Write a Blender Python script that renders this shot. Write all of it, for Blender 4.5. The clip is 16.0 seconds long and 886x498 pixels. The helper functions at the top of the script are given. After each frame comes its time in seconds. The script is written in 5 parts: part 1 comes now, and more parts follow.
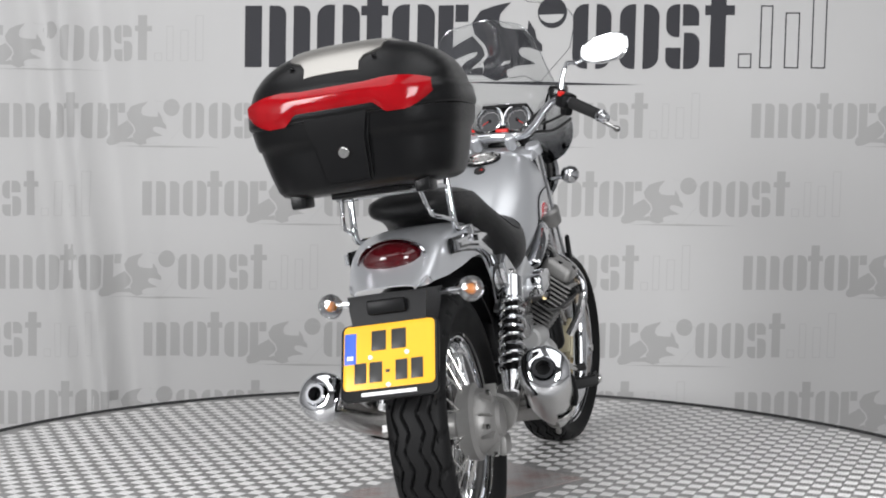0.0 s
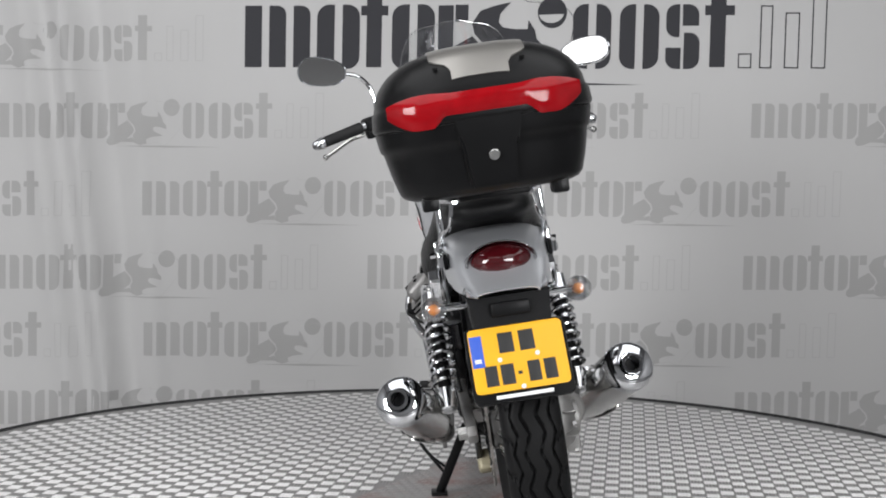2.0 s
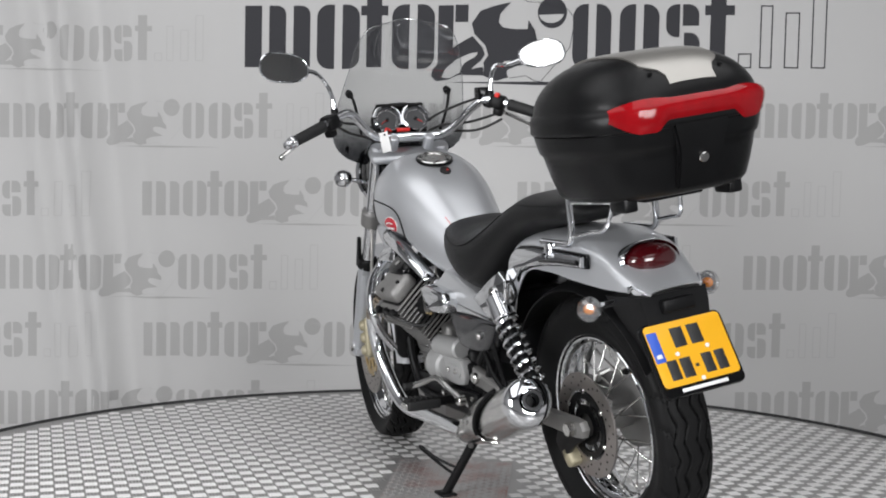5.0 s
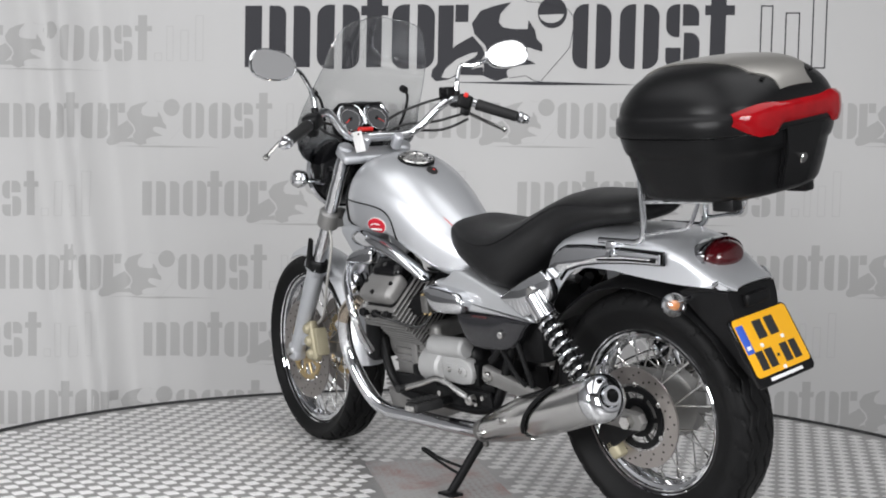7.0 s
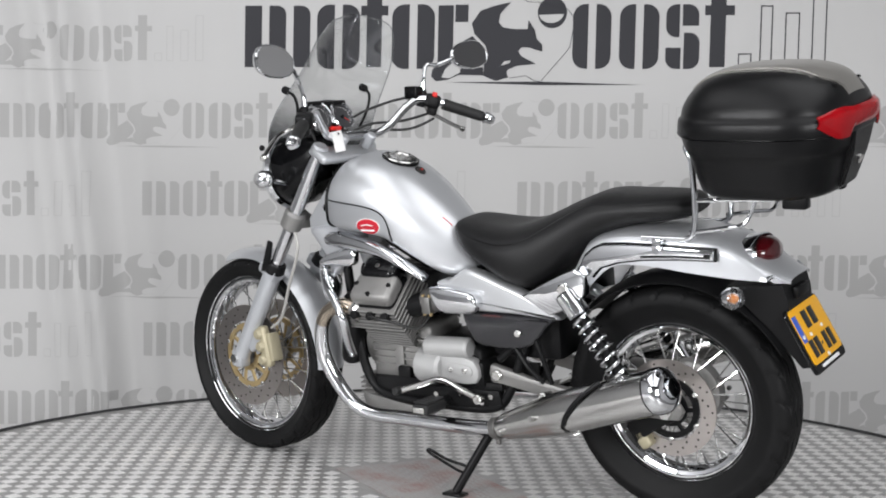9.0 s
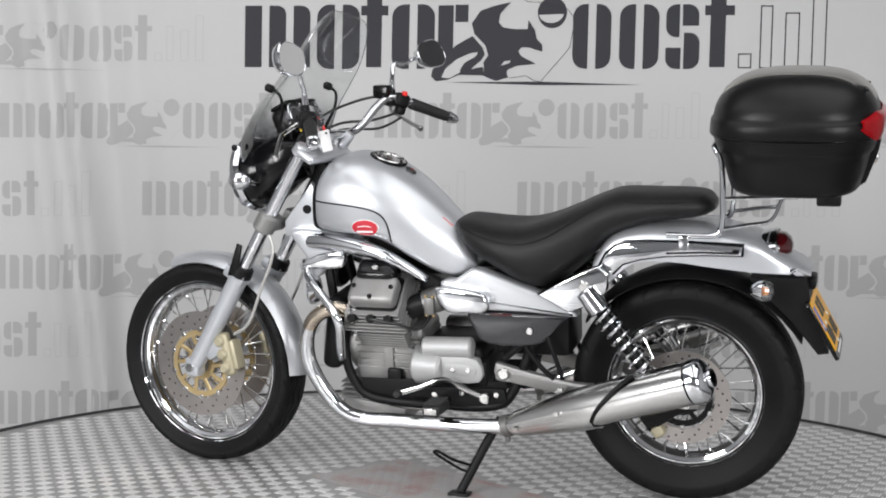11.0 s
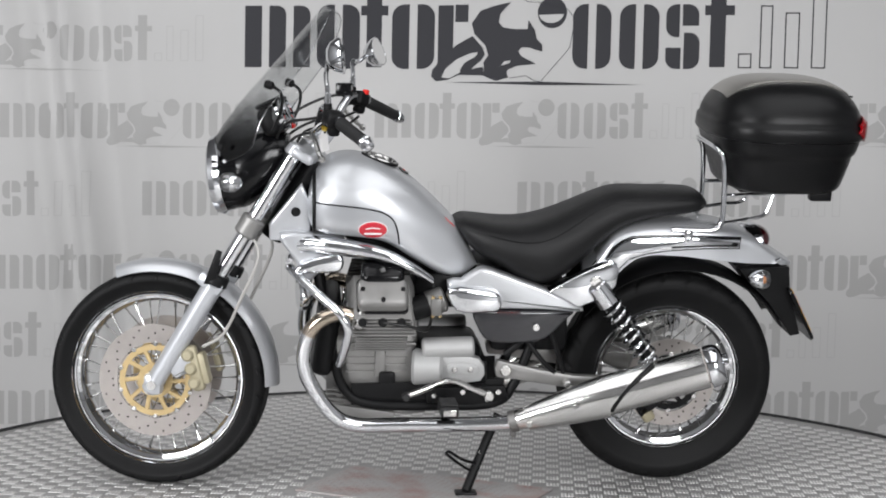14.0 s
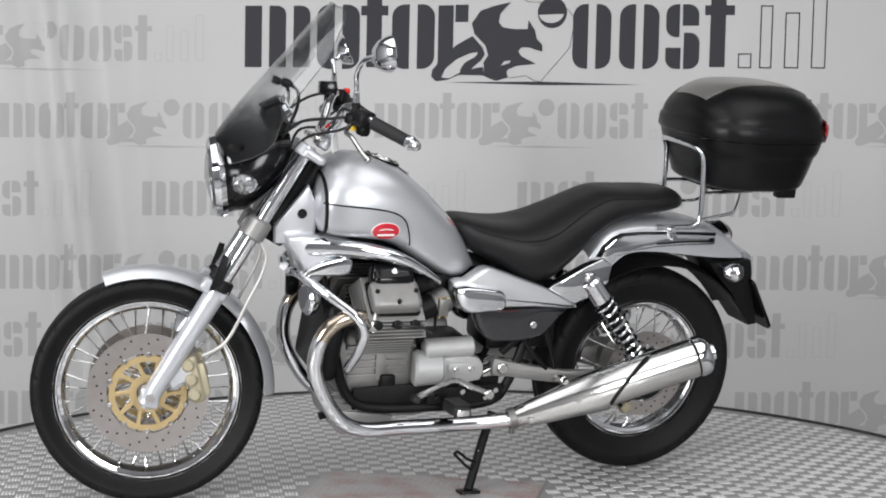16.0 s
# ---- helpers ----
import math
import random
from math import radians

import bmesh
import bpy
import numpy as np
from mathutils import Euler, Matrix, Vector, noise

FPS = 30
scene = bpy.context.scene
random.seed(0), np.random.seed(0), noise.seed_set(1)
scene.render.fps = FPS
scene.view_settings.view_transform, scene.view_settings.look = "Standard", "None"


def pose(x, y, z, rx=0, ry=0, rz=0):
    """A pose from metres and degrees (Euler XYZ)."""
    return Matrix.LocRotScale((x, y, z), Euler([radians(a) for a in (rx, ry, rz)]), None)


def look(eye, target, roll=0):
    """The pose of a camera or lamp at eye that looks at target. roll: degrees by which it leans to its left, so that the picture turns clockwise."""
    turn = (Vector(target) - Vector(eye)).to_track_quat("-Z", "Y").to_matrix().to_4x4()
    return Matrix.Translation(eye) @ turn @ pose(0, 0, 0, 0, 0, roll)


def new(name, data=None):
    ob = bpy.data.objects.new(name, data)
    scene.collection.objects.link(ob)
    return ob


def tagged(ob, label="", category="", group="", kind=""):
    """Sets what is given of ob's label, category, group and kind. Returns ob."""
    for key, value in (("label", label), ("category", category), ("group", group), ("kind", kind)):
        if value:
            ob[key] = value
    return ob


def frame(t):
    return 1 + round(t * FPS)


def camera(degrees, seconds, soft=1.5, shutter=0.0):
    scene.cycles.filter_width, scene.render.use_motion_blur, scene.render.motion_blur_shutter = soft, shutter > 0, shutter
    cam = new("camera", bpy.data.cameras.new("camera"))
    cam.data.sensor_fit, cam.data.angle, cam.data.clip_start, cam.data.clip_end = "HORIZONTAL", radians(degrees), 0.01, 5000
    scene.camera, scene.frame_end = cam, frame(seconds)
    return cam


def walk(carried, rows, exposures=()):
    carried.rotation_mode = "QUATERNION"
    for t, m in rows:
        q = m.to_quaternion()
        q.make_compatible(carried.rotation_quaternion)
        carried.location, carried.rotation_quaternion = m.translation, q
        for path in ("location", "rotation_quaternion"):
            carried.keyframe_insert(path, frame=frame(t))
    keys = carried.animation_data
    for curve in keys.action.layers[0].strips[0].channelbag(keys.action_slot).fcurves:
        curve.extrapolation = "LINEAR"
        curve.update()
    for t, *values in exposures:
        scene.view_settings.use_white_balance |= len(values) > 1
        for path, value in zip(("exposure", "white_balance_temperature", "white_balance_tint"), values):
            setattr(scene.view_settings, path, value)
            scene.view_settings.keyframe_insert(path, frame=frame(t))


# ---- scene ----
cam = camera(34.55, 16.0, soft=1.9)
EYE = (0.0, -3.947, 0.953)
AIM = (-0.0081 * 3, -3.947 + 3, 0.953 - 0.0682 * 3)
walk(cam, [(0.0, look(EYE, AIM, 0.646)), (16.0, look(EYE, AIM, 0.646))],
     [(0.0, 0.13), (0.5, 0.11), (1.5, -0.09), (3.0, -0.16), (4.2, -0.17), (6.3, 0.07), (9.0, 0.1), (12.0, 0.08), (14.0, 0.0), (16.0, 0.06)])


def turn(t):
    """The turntable's angle in degrees at t seconds: almost even speed."""
    s = (t - 8) / 8
    return math.degrees(0.13644 * (t - 8) - 0.0102 * s ** 2 - 0.0093 * s ** 3)


# ---- light ----
world = bpy.data.worlds.new("studio_air")
scene.world = world
world.use_nodes = True
world.node_tree.nodes["Background"].inputs[0].default_value = (0.9, 0.95, 1.0, 1)
world.node_tree.nodes["Background"].inputs[1].default_value = 0.1


def softbox(x, y, z, tx, ty, tz, w, h, power):
    data = bpy.data.lights.new("studio_lamp", "AREA")
    data.shape, data.size, data.size_y, data.energy, data.color = "RECTANGLE", w, h, power, (0.98, 0.985, 1.0)
    ob = new("studio_lamp", data)
    ob.matrix_world = look((x, y, z), (tx, ty, tz))
    return ob


# two long banks of diffusers overhead, one lamp to each side behind the camera
softbox(-1.45, -2.2, 3.2, -1.45, -2.2, 0, 2.3, 4.6, 60)
softbox(1.45, -2.2, 3.2, 1.45, -2.2, 0, 2.3, 4.6, 60)
softbox(-3.2, -4.0, 1.45, 0, 1.6, 0.0, 1.6, 1.6, 174)
softbox(2.3, -5.2, 1.45, 0, 1.6, 0.0, 1.6, 1.6, 146)


# ---- materials ----
def mat(name, base, rough=0.5, metal=0.0, vary=0.12, scale=8.0, bump=0.0, bscale=80.0, coat=0.0, rvar=0.1, spec=0.5):
    m = bpy.data.materials.new(name)
    m.use_nodes = True
    nt = m.node_tree
    b = nt.nodes["Principled BSDF"]
    b.inputs["Metallic"].default_value = metal
    b.inputs["Coat Weight"].default_value = coat
    b.inputs["Coat Roughness"].default_value = 0.12
    b.inputs["Specular IOR Level"].default_value = spec
    co = nt.nodes.new("ShaderNodeTexCoord")
    n1 = nt.nodes.new("ShaderNodeTexNoise")
    n1.inputs["Scale"].default_value, n1.inputs["Detail"].default_value = scale, 6
    nt.links.new(co.outputs["Object"], n1.inputs["Vector"])
    mix = nt.nodes.new("ShaderNodeMix")
    mix.data_type = "RGBA"
    mix.inputs["A"].default_value = (*[c * (1 - vary) for c in base], 1)
    mix.inputs["B"].default_value = (*[min(1, c * (1 + vary)) for c in base], 1)
    nt.links.new(n1.outputs["Fac"], mix.inputs["Factor"])
    nt.links.new(mix.outputs["Result"], b.inputs["Base Color"])
    n2 = nt.nodes.new("ShaderNodeTexNoise")
    n2.inputs["Scale"].default_value, n2.inputs["Detail"].default_value = bscale, 4
    nt.links.new(co.outputs["Object"], n2.inputs["Vector"])
    mr = nt.nodes.new("ShaderNodeMapRange")
    mr.inputs["To Min"].default_value, mr.inputs["To Max"].default_value = max(0.02, rough - rvar * rough), rough + rvar * rough
    nt.links.new(n1.outputs["Fac"], mr.inputs["Value"])
    nt.links.new(mr.outputs["Result"], b.inputs["Roughness"])
    if bump:
        bp = nt.nodes.new("ShaderNodeBump")
        bp.inputs["Strength"].default_value, bp.inputs["Distance"].default_value = bump, 0.002
        nt.links.new(n2.outputs["Fac"], bp.inputs["Height"])
        nt.links.new(bp.outputs["Normal"], b.inputs["Normal"])
    return m


def clear(name, tint, gloss_rough=0.02, least=0.025):
    """Thin clear plastic: lets light through, with a gloss that grows at a grazing angle."""
    m = bpy.data.materials.new(name)
    m.use_nodes = True
    nt = m.node_tree
    nt.nodes.remove(nt.nodes["Principled BSDF"])
    tr, gl = nt.nodes.new("ShaderNodeBsdfTransparent"), nt.nodes.new("ShaderNodeBsdfGlossy")
    lw, mx = nt.nodes.new("ShaderNodeLayerWeight"), nt.nodes.new("ShaderNodeMixShader")
    pw, ml = nt.nodes.new("ShaderNodeMath"), nt.nodes.new("ShaderNodeMath")
    tr.inputs["Color"].default_value = (*tint, 1)
    gl.inputs["Roughness"].default_value = gloss_rough
    pw.operation, ml.operation = "POWER", "MULTIPLY_ADD"
    pw.inputs[1].default_value = 4.0
    ml.inputs[1].default_value, ml.inputs[2].default_value = 0.55, least
    nt.links.new(lw.outputs["Facing"], pw.inputs[0])
    nt.links.new(pw.outputs[0], ml.inputs[0])
    nt.links.new(ml.outputs[0], mx.inputs[0])
    nt.links.new(tr.outputs[0], mx.inputs[1])
    nt.links.new(gl.outputs[0], mx.inputs[2])
    nt.links.new(mx.outputs[0], nt.nodes["Material Output"].inputs["Surface"])
    return m


CHROME = mat("chrome", (0.76, 0.77, 0.79), 0.05, 1.0, 0.03, 20, rvar=0.5)
STEEL = mat("polished_steel", (0.64, 0.635, 0.62), 0.17, 1.0, 0.1, 14, 0.05, 200, rvar=0.3)
SILVER = mat("silver_paint", (0.6, 0.612, 0.635), 0.34, 0.62, 0.03, 5, 0.02, 900, coat=0.25)
CASTPALE = mat("pale_cast_alloy", (0.42, 0.42, 0.418), 0.5, 0.35, 0.08, 18, 0.2, 220)
WHITEPAINT = mat("pale_silver_paint", (0.56, 0.57, 0.585), 0.3, 0.5, 0.03, 5, coat=0.6)
PLASTIC = mat("textured_black_plastic", (0.005, 0.005, 0.0054), 0.3, 0, 0.25, 12, 0.2, 700, spec=0.22)
GLOSSBLACK = mat("gloss_black", (0.004, 0.004, 0.0045), 0.16, 0, 0.2, 10, spec=0.28)
MATTEBLACK = mat("black_paint_and_shade", (0.007, 0.007, 0.0075), 0.42, 0, 0.3, 15, 0.1, 120, spec=0.16)
SMOKE = mat("smoked_grey_plastic", (0.018, 0.018, 0.021), 0.2, 0, 0.15, 8, coat=0.5)
LEATHER = mat("black_vinyl", (0.009, 0.009, 0.0095), 0.38, 0, 0.25, 10, 0.5, 420, spec=0.26)
RUBBER = mat("tyre_rubber", (0.007, 0.007, 0.0073), 0.55, 0, 0.25, 20, 0.2, 160, spec=0.16)
GRIP = mat("grip_rubber", (0.009, 0.009, 0.0095), 0.62, 0, 0.2, 30, 0.4, 300)
ALU = mat("cast_aluminium", (0.28, 0.275, 0.268), 0.45, 0.6, 0.28, 14, 0.3, 240)
DARKALU = mat("weathered_aluminium", (0.21, 0.206, 0.2), 0.45, 0.8, 0.25, 22, 0.3, 200)
FORKGREY = mat("fork_paint", (0.5, 0.515, 0.54), 0.32, 0.4, 0.04, 10, coat=0.3)
HEATED = mat("heat_tinted_steel", (0.5, 0.43, 0.35), 0.16, 1.0, 0.2, 14, rvar=0.4)
DISC = mat("brake_disc_steel", (0.42, 0.39, 0.37), 0.34, 1.0, 0.1, 40, 0.1, 300)
GOLD = mat("gold_anodised", (0.58, 0.44, 0.23), 0.36, 0.75, 0.1, 30)
CALIPER = mat("caliper_paint", (0.4, 0.36, 0.25), 0.45, 0.3, 0.1, 30)
REDLENS = mat("red_lens", (0.26, 0.003, 0.006), 0.09, 0, 0.3, 30, 0.12, 60, spec=0.3)
DARKRED = mat("dark_red_lens", (0.055, 0.003, 0.005), 0.08, 0, 0.3, 60, 0.2, 90, coat=0.6)
AMBER = mat("amber_bulb", (0.85, 0.28, 0.05), 0.2, 0, 0.2, 60)
CLEARLENS = clear("clear_lens", (0.95, 0.95, 0.95), 0.18, 0.24)
SCREEN = clear("windscreen_acrylic", (0.95, 0.955, 0.955), 0.02, 0.06)


def smoked_foot(m, z0, z1, dark, pale):
    """The acrylic is dyed: dark at its foot, clear from z1 upwards."""
    nt = m.node_tree
    co, sep = nt.nodes.new("ShaderNodeTexCoord"), nt.nodes.new("ShaderNodeSeparateXYZ")
    mr, mix = nt.nodes.new("ShaderNodeMapRange"), nt.nodes.new("ShaderNodeMix")
    mr.interpolation_type = "SMOOTHSTEP"
    mr.inputs["From Min"].default_value, mr.inputs["From Max"].default_value = z0, z1
    mix.data_type = "RGBA"
    mix.inputs["A"].default_value, mix.inputs["B"].default_value = (*dark, 1), (*pale, 1)
    nt.links.new(co.outputs["Object"], sep.inputs[0])
    nt.links.new(sep.outputs["Z"], mr.inputs["Value"])
    nt.links.new(mr.outputs["Result"], mix.inputs["Factor"])
    for n in nt.nodes:
        if n.type == "BSDF_TRANSPARENT":
            nt.links.new(mix.outputs["Result"], n.inputs["Color"])


smoked_foot(SCREEN, 0.94, 1.13, (0.26, 0.265, 0.275), (0.95, 0.955, 0.955))
YELLOW = mat("plate_yellow", (0.85, 0.42, 0.01), 0.35, 0, 0.05, 10)
BLUE = mat("plate_blue", (0.04, 0.11, 0.55), 0.35, 0, 0.05, 10)
INK = mat("plate_ink", (0.02, 0.02, 0.02), 0.4, 0, 0.1, 10)
PRINTWHITE = mat("white_print", (0.8, 0.8, 0.8), 0.5, 0, 0.05, 10)
RED = mat("red_plastic", (0.7, 0.02, 0.015), 0.35, 0, 0.1, 20)
BADGE = mat("red_enamel", (0.5, 0.015, 0.03), 0.25, 0, 0.08, 30, coat=0.5)
MUSTARD = mat("yellow_switch", (0.8, 0.55, 0.05), 0.4, 0, 0.1, 20)
PAPER = mat("white_card", (0.8, 0.79, 0.78), 0.6, 0, 0.04, 20)
CHAMPAGNE = mat("champagne_metal_paint", (0.4, 0.385, 0.36), 0.33, 0.75, 0.05, 10, coat=0.2)
MIRROR = mat("mirror_glass", (0.9, 0.9, 0.9), 0.015, 1.0, 0.01, 5)
ACRYLICEDGE = clear("acrylic_edge", (0.8, 0.81, 0.82), 0.15, 0.22)
DIAL = mat("dial_face", (0.035, 0.035, 0.038), 0.45, 0, 0.3, 60)
CABLE = mat("cable_sheath", (0.012, 0.012, 0.012), 0.5, 0, 0.2, 30)
GREYCABLE = mat("grey_hose", (0.45, 0.44, 0.42), 0.4, 0.2, 0.1, 30)
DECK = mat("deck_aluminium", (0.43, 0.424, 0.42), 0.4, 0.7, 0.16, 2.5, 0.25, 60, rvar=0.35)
# paler than the deck, to paint in light caught by one bar direction
BAR = mat("glint_bar_aluminium", (0.8, 0.79, 0.78), 0.45, 0.5, 0.1, 3.0, 0.1, 90, rvar=0.3)
RUSTY = mat("stained_aluminium", (0.47, 0.46, 0.455), 0.42, 0.6, 0.3, 11, 0.25, 60)
for _n in list(RUSTY.node_tree.nodes):
    if _n.type == "MIX":
        _n.inputs["A"].default_value, _n.inputs["B"].default_value = (0.5, 0.49, 0.485, 1), (0.42, 0.25, 0.225, 1)
        _stain = RUSTY.node_tree.nodes.new("ShaderNodeTexNoise")
        _stain.inputs["Scale"].default_value, _stain.inputs["Detail"].default_value = 5.0, 8
        _edge = RUSTY.node_tree.nodes.new("ShaderNodeMapRange")
        _edge.inputs["From Min"].default_value, _edge.inputs["From Max"].default_value = 0.47, 0.68
        RUSTY.node_tree.links.new(_stain.outputs["Fac"], _edge.inputs["Value"])
        RUSTY.node_tree.links.new(_edge.outputs["Result"], _n.inputs["Factor"])
RIM = mat("black_rubber_edge", (0.02, 0.02, 0.021), 0.6, 0, 0.2, 12, 0.2, 60)
FABRIC = mat("grey_banner_fabric", (0.59, 0.585, 0.58), 0.8, 0, 0.035, 1.3, 0.1, 500, spec=0.2)
PRINTDARK = mat("dark_grey_print", (0.05, 0.05, 0.056), 0.7, 0, 0.05, 6, spec=0.2)
PRINTPALE = mat("pale_grey_print", (0.45, 0.445, 0.44), 0.8, 0, 0.05, 4, spec=0.2)
PRINTFAINT = mat("faint_grey_print", (0.53, 0.525, 0.52), 0.8, 0, 0.03, 4, spec=0.2)
# greys for unseen walls and ceiling, set for the reflections in chrome and silver
HALL = mat("unseen_hall_grey", (0.36, 0.36, 0.365), 0.7, 0, 0.1, 1.2, 0.1, 90)
CEILING = mat("unseen_ceiling_grey", (0.16, 0.16, 0.165), 0.7, 0, 0.1, 1.2, 0.1, 90)
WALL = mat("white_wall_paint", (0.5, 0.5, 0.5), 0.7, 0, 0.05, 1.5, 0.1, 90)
FLOORPAINT = mat("grey_floor_paint", (0.13, 0.13, 0.132), 0.5, 0, 0.12, 2, 0.1, 60)


# ---- mesh helpers ----
def V(*a):
    return Vector(a)


def part(name, bm, material, parent, label="", sharp=35, matrix=None):
    me = bpy.data.meshes.new(name)
    bmesh.ops.recalc_face_normals(bm, faces=bm.faces)
    bm.to_mesh(me)
    bm.free()
    me.materials.append(material)
    me.shade_smooth()
    me.set_sharp_from_angle(angle=radians(sharp))
    ob = new(name, me)
    ob.parent = parent
    if matrix is not None:
        ob.matrix_local = matrix
    if label:
        ob["label"] = label
    return ob


def smooth_path(pts, k=6, closed=False):
    pts = [Vector(p) for p in pts]
    n, out = len(pts), []
    for i in range(n if closed else n - 1):
        if closed:
            a, b, c, d = pts[(i - 1) % n], pts[i], pts[(i + 1) % n], pts[(i + 2) % n]
        else:
            a, b, c, d = pts[max(i - 1, 0)], pts[i], pts[i + 1], pts[min(i + 2, n - 1)]
        for j in range(k):
            t = j / k
            out.append(0.5 * ((2 * b) + (c - a) * t + (2 * a - 5 * b + 4 * c - d) * t * t + (3 * b - a - 3 * c + d) * t ** 3))
    if not closed:
        out.append(pts[-1])
    return out


def loft(bm, rings, caps=True, wrap=False):
    loops = [[bm.verts.new(p) for p in r] for r in rings]
    n = len(loops[0])
    pairs = list(zip(loops, loops[1:])) + ([(loops[-1], loops[0])] if wrap else [])
    for a, b in pairs:
        for i in range(n):
            bm.faces.new((a[i], a[(i + 1) % n], b[(i + 1) % n], b[i]))
    if caps and not wrap:
        bm.faces.new(loops[0][::-1])
        bm.faces.new(loops[-1])
    return bm


def sheet(bm, rows, thick):
    """A grid of points made into a shell of that thickness."""
    vs = [[bm.verts.new(p) for p in r] for r in rows]
    fs = []
    for a, b in zip(vs, vs[1:]):
        for i in range(len(a) - 1):
            fs.append(bm.faces.new((a[i], a[i + 1], b[i + 1], b[i])))
    bmesh.ops.recalc_face_normals(bm, faces=fs)
    bmesh.ops.solidify(bm, geom=fs, thickness=thick)
    return bm


def tube(bm, pts, r, n=10, k=6, closed=False, radii=None):
    path = smooth_path(pts, k, closed) if k > 1 else [Vector(p) for p in pts]
    m = len(path)
    rings, up = [], None
    for i, p in enumerate(path):
        if closed:
            d = path[(i + 1) % m] - path[i - 1]
        else:
            d = path[min(i + 1, m - 1)] - path[max(i - 1, 0)]
        d.normalize()
        if up is None:
            up = d.orthogonal().normalized()
        up = (up - d * up.dot(d)).normalized()
        side = d.cross(up)
        rr = r if radii is None else radii[0] + (radii[1] - radii[0]) * i / (m - 1)
        rings.append([p + rr * (math.cos(2 * math.pi * j / n) * up + math.sin(2 * math.pi * j / n) * side) for j in range(n)])
    return loft(bm, rings, not closed, closed)


def lathe(bm, prof, m, n=32, closed=True):
    """Turn a profile of (radius, height) round the z axis of m."""
    rings = []
    for r, h in prof:
        rings.append([m @ V(r * math.cos(2 * math.pi * j / n), r * math.sin(2 * math.pi * j / n), h) for j in range(n)])
    return loft(bm, rings, closed)


def ring(bm, prof, m, n=48):
    """Turn a closed profile of (radius, height) round the z axis of m."""
    rings = [[m @ V(r * math.cos(2 * math.pi * j / n), r * math.sin(2 * math.pi * j / n), h) for r, h in prof] for j in range(n)]
    return loft(bm, rings, False, True)


def axis(p, q):
    """A pose at p with its z axis towards q."""
    p, q = Vector(p), Vector(q)
    return Matrix.Translation(p) @ (q - p).to_track_quat("Z", "Y").to_matrix().to_4x4()


def rod(bm, p, q, r, r2=None, n=12, edge=0.0):
    length, r2 = (Vector(q) - Vector(p)).length, r if r2 is None else r2
    e = min(edge, length * 0.4)
    prof = [(r - e, 0), (r, e), (r2, length - e), (r2 - e, length)] if e else [(r, 0), (r2, length)]
    return lathe(bm, prof, axis(p, q), n)


def block(bm, c, s, bevel=0.004, m=None, seg=2):
    res = bmesh.ops.create_cube(bm, size=1)
    vs = res["verts"]
    for v in vs:
        v.co = V(v.co.x * s[0], v.co.y * s[1], v.co.z * s[2])
    if bevel:
        es = list({e for v in vs for e in v.link_edges})
        r2 = bmesh.ops.bevel(bm, geom=es, offset=bevel, segments=seg, affect="EDGES", profile=0.5)
        vs = list({v for f in r2["faces"] for v in f.verts} | {v for v in vs if v.is_valid})
    mm = Matrix.Translation(c) @ (m if m is not None else Matrix())
    bmesh.ops.transform(bm, matrix=mm, verts=vs)
    return bm


def slab(bm, outline, y0, y1, bevel=0.004, seg=2):
    """An outline of (x, z) given depth from y0 to y1."""
    a = [bm.verts.new((x, y0, z)) for x, z in outline]
    b = [bm.verts.new((x, y1, z)) for x, z in outline]
    n = len(a)
    fs = [bm.faces.new(a[::-1]), bm.faces.new(b)]
    for i in range(n):
        fs.append(bm.faces.new((a[i], a[(i + 1) % n], b[(i + 1) % n], b[i])))
    bmesh.ops.recalc_face_normals(bm, faces=fs)
    if bevel:
        es = [e for f in fs[:2] for e in f.edges]
        bmesh.ops.bevel(bm, geom=es, offset=bevel, segments=seg, affect="EDGES", profile=0.5)
    return bm


def smooth2(outline, k=4):
    return [(p.x, p.y) for p in smooth_path([(x, z, 0) for x, z in outline], k, True)]


def B():
    return bmesh.new()


def lerp(table, x):
    """Smooth reading of a table of (x, value, ...), sorted by x."""
    if x <= table[0][0]:
        return table[0][1:]
    n = len(table)
    for i in range(n - 1):
        a, b = table[i], table[i + 1]
        if x <= b[0]:
            h = b[0] - a[0]
            f = (x - a[0]) / h
            p, q = table[max(i - 1, 0)], table[min(i + 2, n - 1)]
            out = []
            for k in range(1, len(a)):
                m0 = (b[k] - p[k]) / (b[0] - p[0])
                m1 = (q[k] - a[k]) / (q[0] - a[0])
                out.append((2 * f ** 3 - 3 * f ** 2 + 1) * a[k] + (f ** 3 - 2 * f ** 2 + f) * h * m0 + (3 * f ** 2 - 2 * f ** 3) * b[k] + (f ** 3 - f ** 2) * h * m1)
            return tuple(out)
    return table[-1][1:]


# ---- the studio ----
# unseen room closed round the set to shape bounce and reflections
def studio():
    def wall(name, c, s):
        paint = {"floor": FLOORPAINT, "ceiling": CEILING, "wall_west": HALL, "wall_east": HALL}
        ob = part(name, block(B(), c, s, 0), paint.get(name, WALL), None)
        return tagged(ob, kind="structure")
    wall("floor", (0, -1.6, -0.35), (8.4, 9.4, 0.1))
    wall("wall_back", (0, 2.95, 1.55), (8.4, 0.1, 3.7))
    wall("wall_front", (0, -6.25, 1.55), (8.4, 0.1, 3.7))
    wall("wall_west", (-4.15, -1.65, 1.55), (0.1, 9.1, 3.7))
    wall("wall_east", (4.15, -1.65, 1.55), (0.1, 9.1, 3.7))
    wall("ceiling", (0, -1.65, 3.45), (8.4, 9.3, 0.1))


studio()

